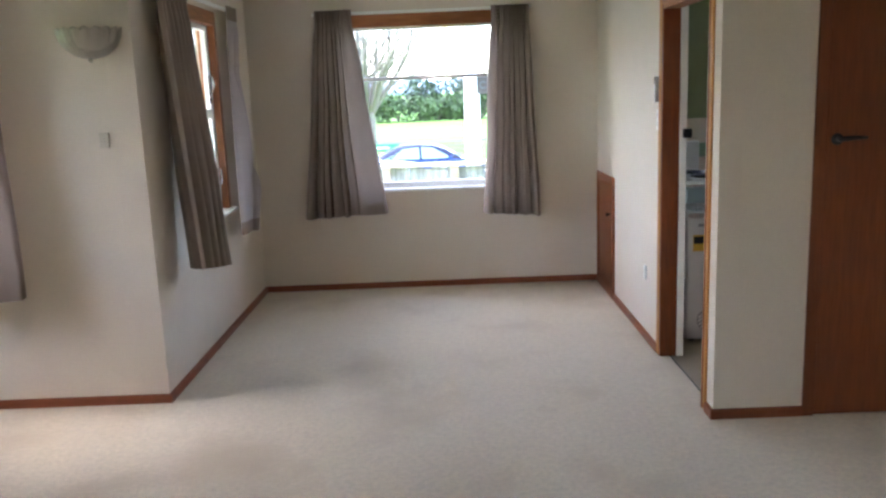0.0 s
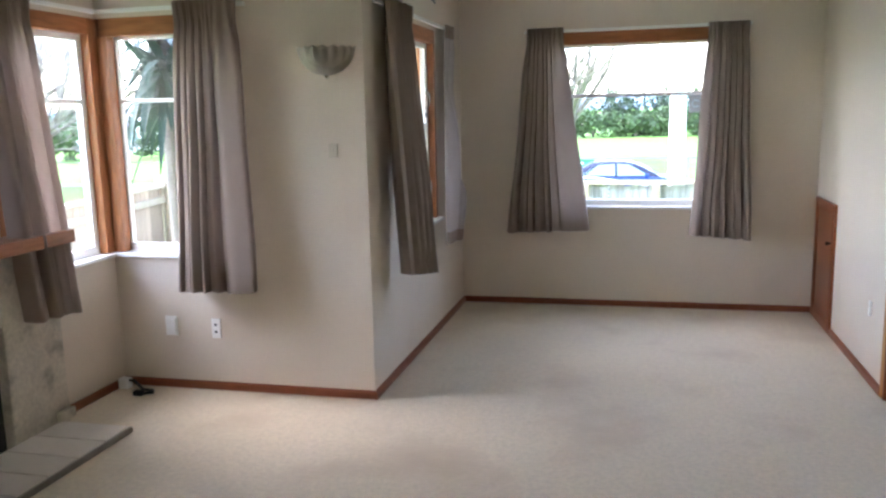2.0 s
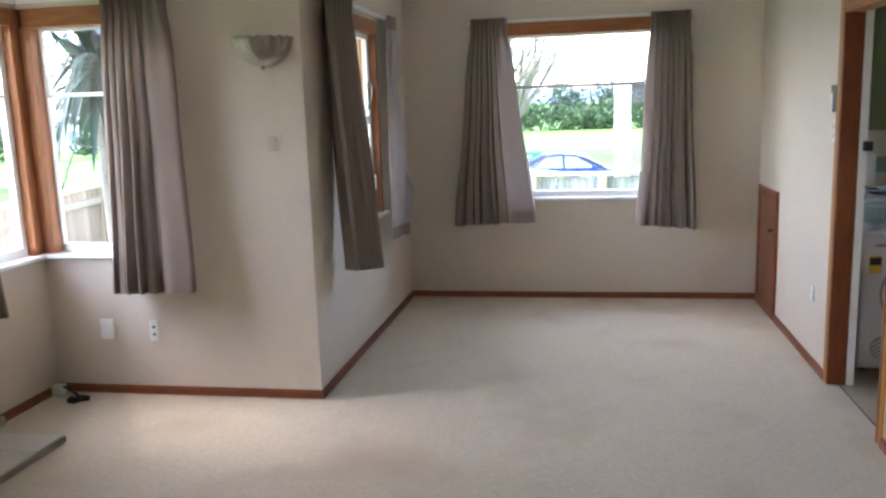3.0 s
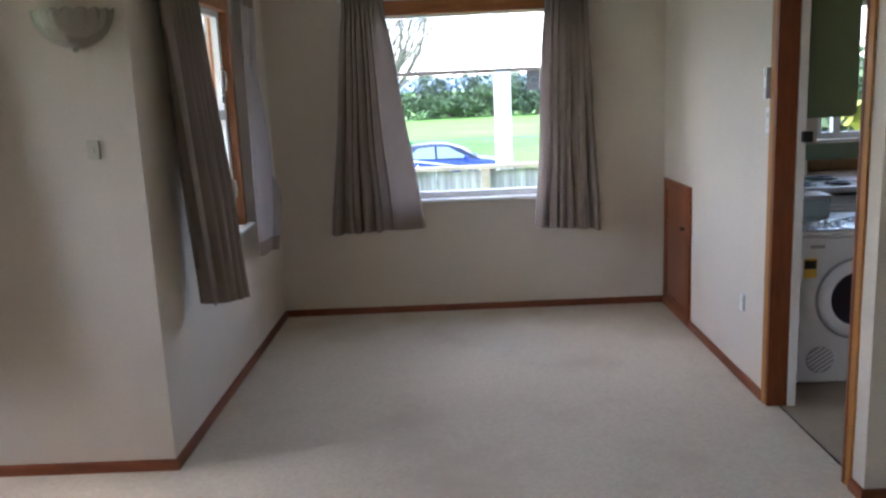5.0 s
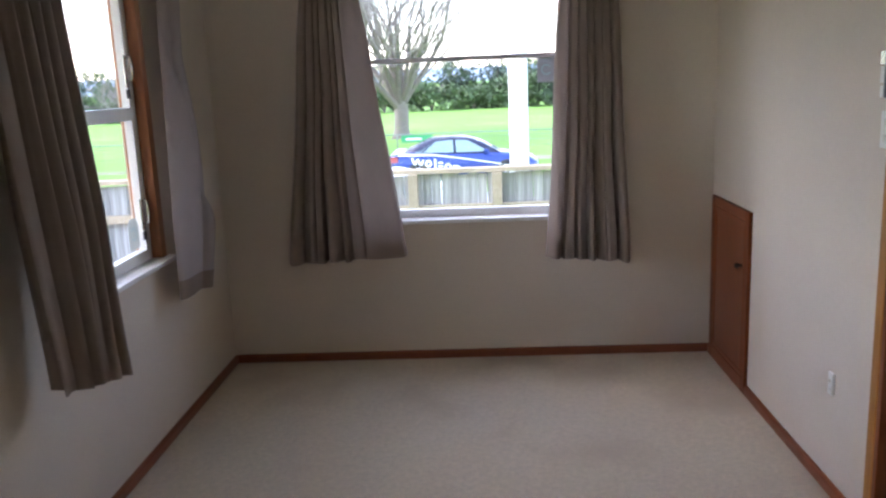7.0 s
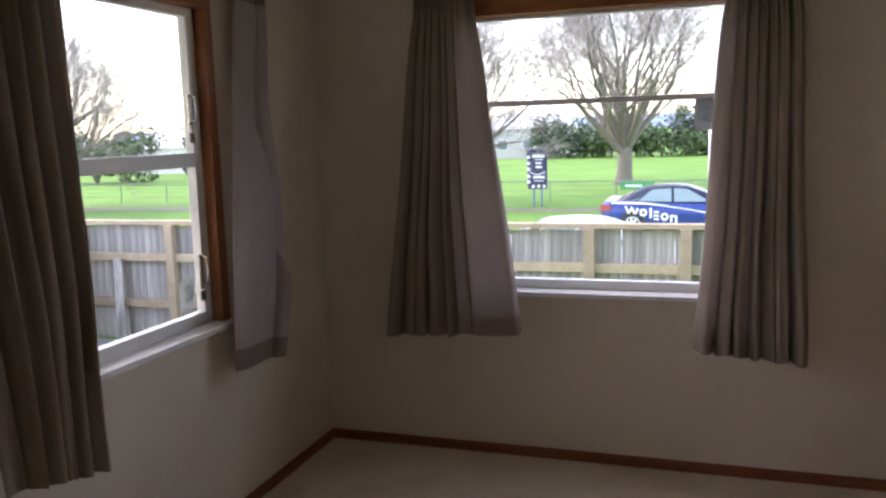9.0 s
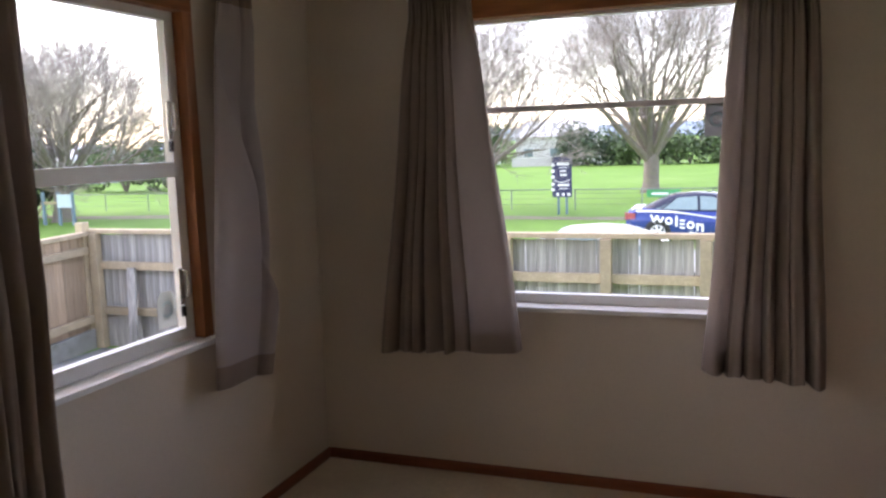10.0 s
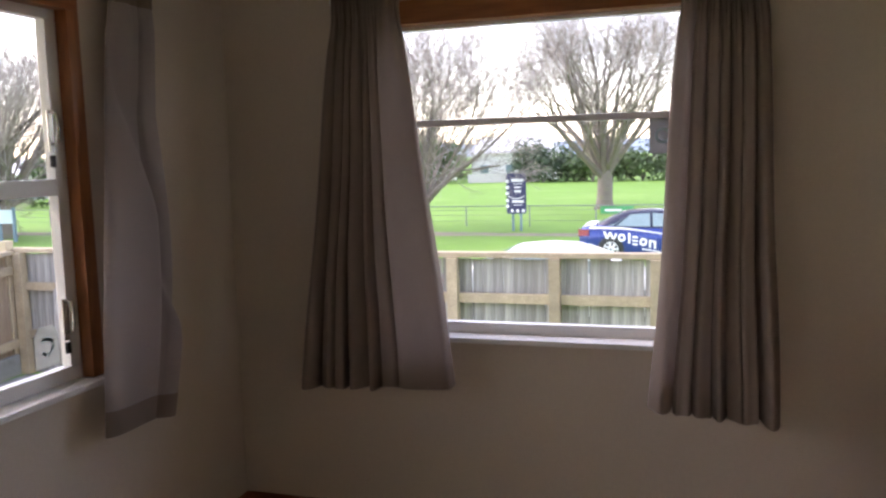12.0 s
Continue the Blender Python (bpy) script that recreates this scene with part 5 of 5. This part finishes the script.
        for k2, (u, w_, kind_) in enumerate(((-1.62, 0.36, "v"), (-1.21, 0.21, "o"), (-0.94, 0.10, "i"), (-0.81, 0.17, "s"), (-0.60, 0.22, "o"), (-0.33, 0.20, "n"))):
            z, h_ = 0.635 - 0.20 * (u + 1.62), 0.225
            bm = bmesh.new()
            if kind_ == "v":
                tops = [(u + w_ * f, z + (h_ if m % 2 == 0 else 0.02) - 0.07 * f) for m, f in enumerate((0.0, 0.25, 0.5, 0.75, 1.0))]
                for p, q in zip(tops, tops[1:]):
                    stroke(bm, p, q, 0.062)
            elif kind_ == "i":
                stroke(bm, (u + 0.05, z), (u + 0.05, z + h_ + 0.08), 0.062)
            elif kind_ == "n":
                stroke(bm, (u + 0.03, z), (u + 0.03, z + h_), 0.06)
                stroke(bm, (u + w_ - 0.03, z - 0.03), (u + w_ - 0.03, z + h_ - 0.04), 0.06)
                stroke(bm, (u, z + h_ - 0.03), (u + w_, z + h_ - 0.055), 0.06)
            elif kind_ == "s":
                for f in (0.03, 0.5, 0.97):
                    stroke(bm, (u + 0.01, z + h_ * f), (u + w_ - 0.01, z + h_ * f - 0.02), 0.052)
            else:
                for m in range(14):
                    a0, a1 = 2 * math.pi * m / 14, 2 * math.pi * (m + 1) / 14
                    prism(bm, [(u + w_ / 2 + r * w_ * math.cos(a), z + h_ / 2 + r * h_ * math.sin(a)) for r, a in ((0.24, a0), (0.52, a0), (0.52, a1), (0.24, a1))], 0.008, on_side)
            part("letter_block", bm, SIGNWHITE, body, "plain white block of side print")
        for k2 in range(8):
            bm = bmesh.new()
            stroke(bm, (-0.52 + k2 * 0.075, 0.335 - k2 * 0.012), (-0.465 + k2 * 0.075, 0.327 - k2 * 0.012), 0.05)
            part("text_bar", bm, SIGNWHITE, body)
    return th


blue = car("car", "parked blue and dark saloon car with white side lettering", CARBLUE, CARDARK, True)
blue.matrix_basis = pose(-0.45, 29.0, ROAD, 0, 0, 1)
white = car("car", "white car parked just behind the fence", CARWHITE, CARWHITE)
white.matrix_basis = pose(-1.75, 19.4, ROAD + 0.012, 0, 0, 2)

# ---- yard fence ----
FY = 11.0
board_me = shell("board", boxed(-0.048, -0.009, 0, 0.048, 0.009, 1.36, 0.003), BOARD)


brown_me = shell("board", boxed(-0.072, -0.009, 0, 0.072, 0.009, 1.36, 0.003), BROWNBOARD)


def fence_run(name, start, end, label, posts, rails, top=0.665, boards=board_me, pitch=0.0968):
    """A paling fence seen from its rail side: posts, rails, capping and boards one by one."""
    a, b = Vector(start), Vector(end)
    d = (b - a).normalized()
    nrm = Vector((-d.y, d.x))
    th = thing(name, (a.x, a.y, -0.75), label, "fence")
    turn = math.atan2(d.y, d.x)

    def bar(nm, s0, s1, z0, z1, o0, o1, m):
        bm = box(bmesh.new(), s0, o0, z0, s1, o1, z1, 0.004)
        bmesh.ops.rotate(bm, verts=bm.verts, cent=(0, 0, 0), matrix=Matrix.Rotation(turn, 3, "Z"))
        bmesh.ops.translate(bm, verts=bm.verts, vec=(a.x, a.y, 0))
        return part(nm, bm, m, th)

    n = (b - a).length
    rnd = random.Random(int(n * 100))
    for s in posts:
        bar("post", s - 0.05, s + 0.05, -0.85, top - 0.05, -0.125, -0.03, RAIL)
    for z in rails:
        bar("rail", 0, n, z - 0.045, z + 0.045, -0.076, -0.029, RAIL)
    bar("capping", 0, n, top - 0.048, top, -0.09, 0.03, RAIL)
    k2 = 0
    s = pitch / 2
    while s < n - pitch / 2 + 0.01:
        ob = new("board", boards)
        ob.parent = th
        p = a + d * s
        ob.matrix_basis = pose(p.x - a.x, p.y - a.y, top - 0.06 - 1.36 + 0.75 + rnd.uniform(-0.012, 0.008), 0, rnd.uniform(-0.2, 0.2), math.degrees(turn))
        s += pitch + (0.006 if rnd.random() < 0.035 else 0)
    return th


fence_run("fence", (-6.75, FY), (5.0, FY), "weathered grey paling fence with timber rails and posts", [0.15, 1.4, 2.35, 3.3, 4.25, 5.17, 6.12, 7.0, 7.9, 8.8, 9.7, 10.6, 11.5], [0.24, -0.30])
side = fence_run("fence", (-5.68, 4.2), (-6.75, FY), "weathered brown paling side fence with timber rails", [0.1, 1.9, 3.6, 5.25, 6.83], [0.42, -0.40], 0.64, brown_me, 0.147)
bm = box(bmesh.new(), 0.05, -0.075, -0.80, 6.75, -0.028, -0.52, 0.01)
bmesh.ops.rotate(bm, verts=bm.verts, cent=(0, 0, 0), matrix=Matrix.Rotation(math.atan2(FY - 4.2, -1.07), 3, "Z"))
bmesh.ops.translate(bm, verts=bm.verts, vec=(-5.68, 4.2, 0))
part("base_wall", bm, BLOCKWALL, side, "low grey concrete base")
solid("yard_paving", boxed(-6.55, 4.75, -0.80, -1.6, FY - 0.13, -0.738, 0.006), BLOCKWALL, "damp grey concrete paving in the yard", "paving", "structure")
stub = boxed(-6.80, FY - 0.16, -0.85, -6.69, FY - 0.05, 0.75, 0.012)
solid("fence_post", stub, RAIL, "tall corner post of the yard fence", "post")
bm = box(bmesh.new(), -0.055, -0.012, 0, 0.055, 0.012, 0.98, 0.004)
bmesh.ops.rotate(bm, verts=bm.verts, cent=(0, 0, 0), matrix=Matrix.Rotation(radians(-7), 3, "X") @ Matrix.Rotation(radians(-3), 3, "Y"))
bmesh.ops.translate(bm, verts=bm.verts, vec=(-6.0, FY - 0.25, -0.74))
solid("loose_board", bm, BOARD, "loose grey board leaning against the paling fence", "board")

# ---- hearth tiles ----
tile_me = shell("tile", boxed(-0.20, -0.0955, 0, 0.20, 0.0955, 0.011, 0.003), TILE)
for i in range(7):
    ob = new("tile", tile_me)
    ob.parent = hearth
    ob.location = Vector((FX + 0.206, 3.70 - i * 0.2, 0.0222)) - ORG[hearth]
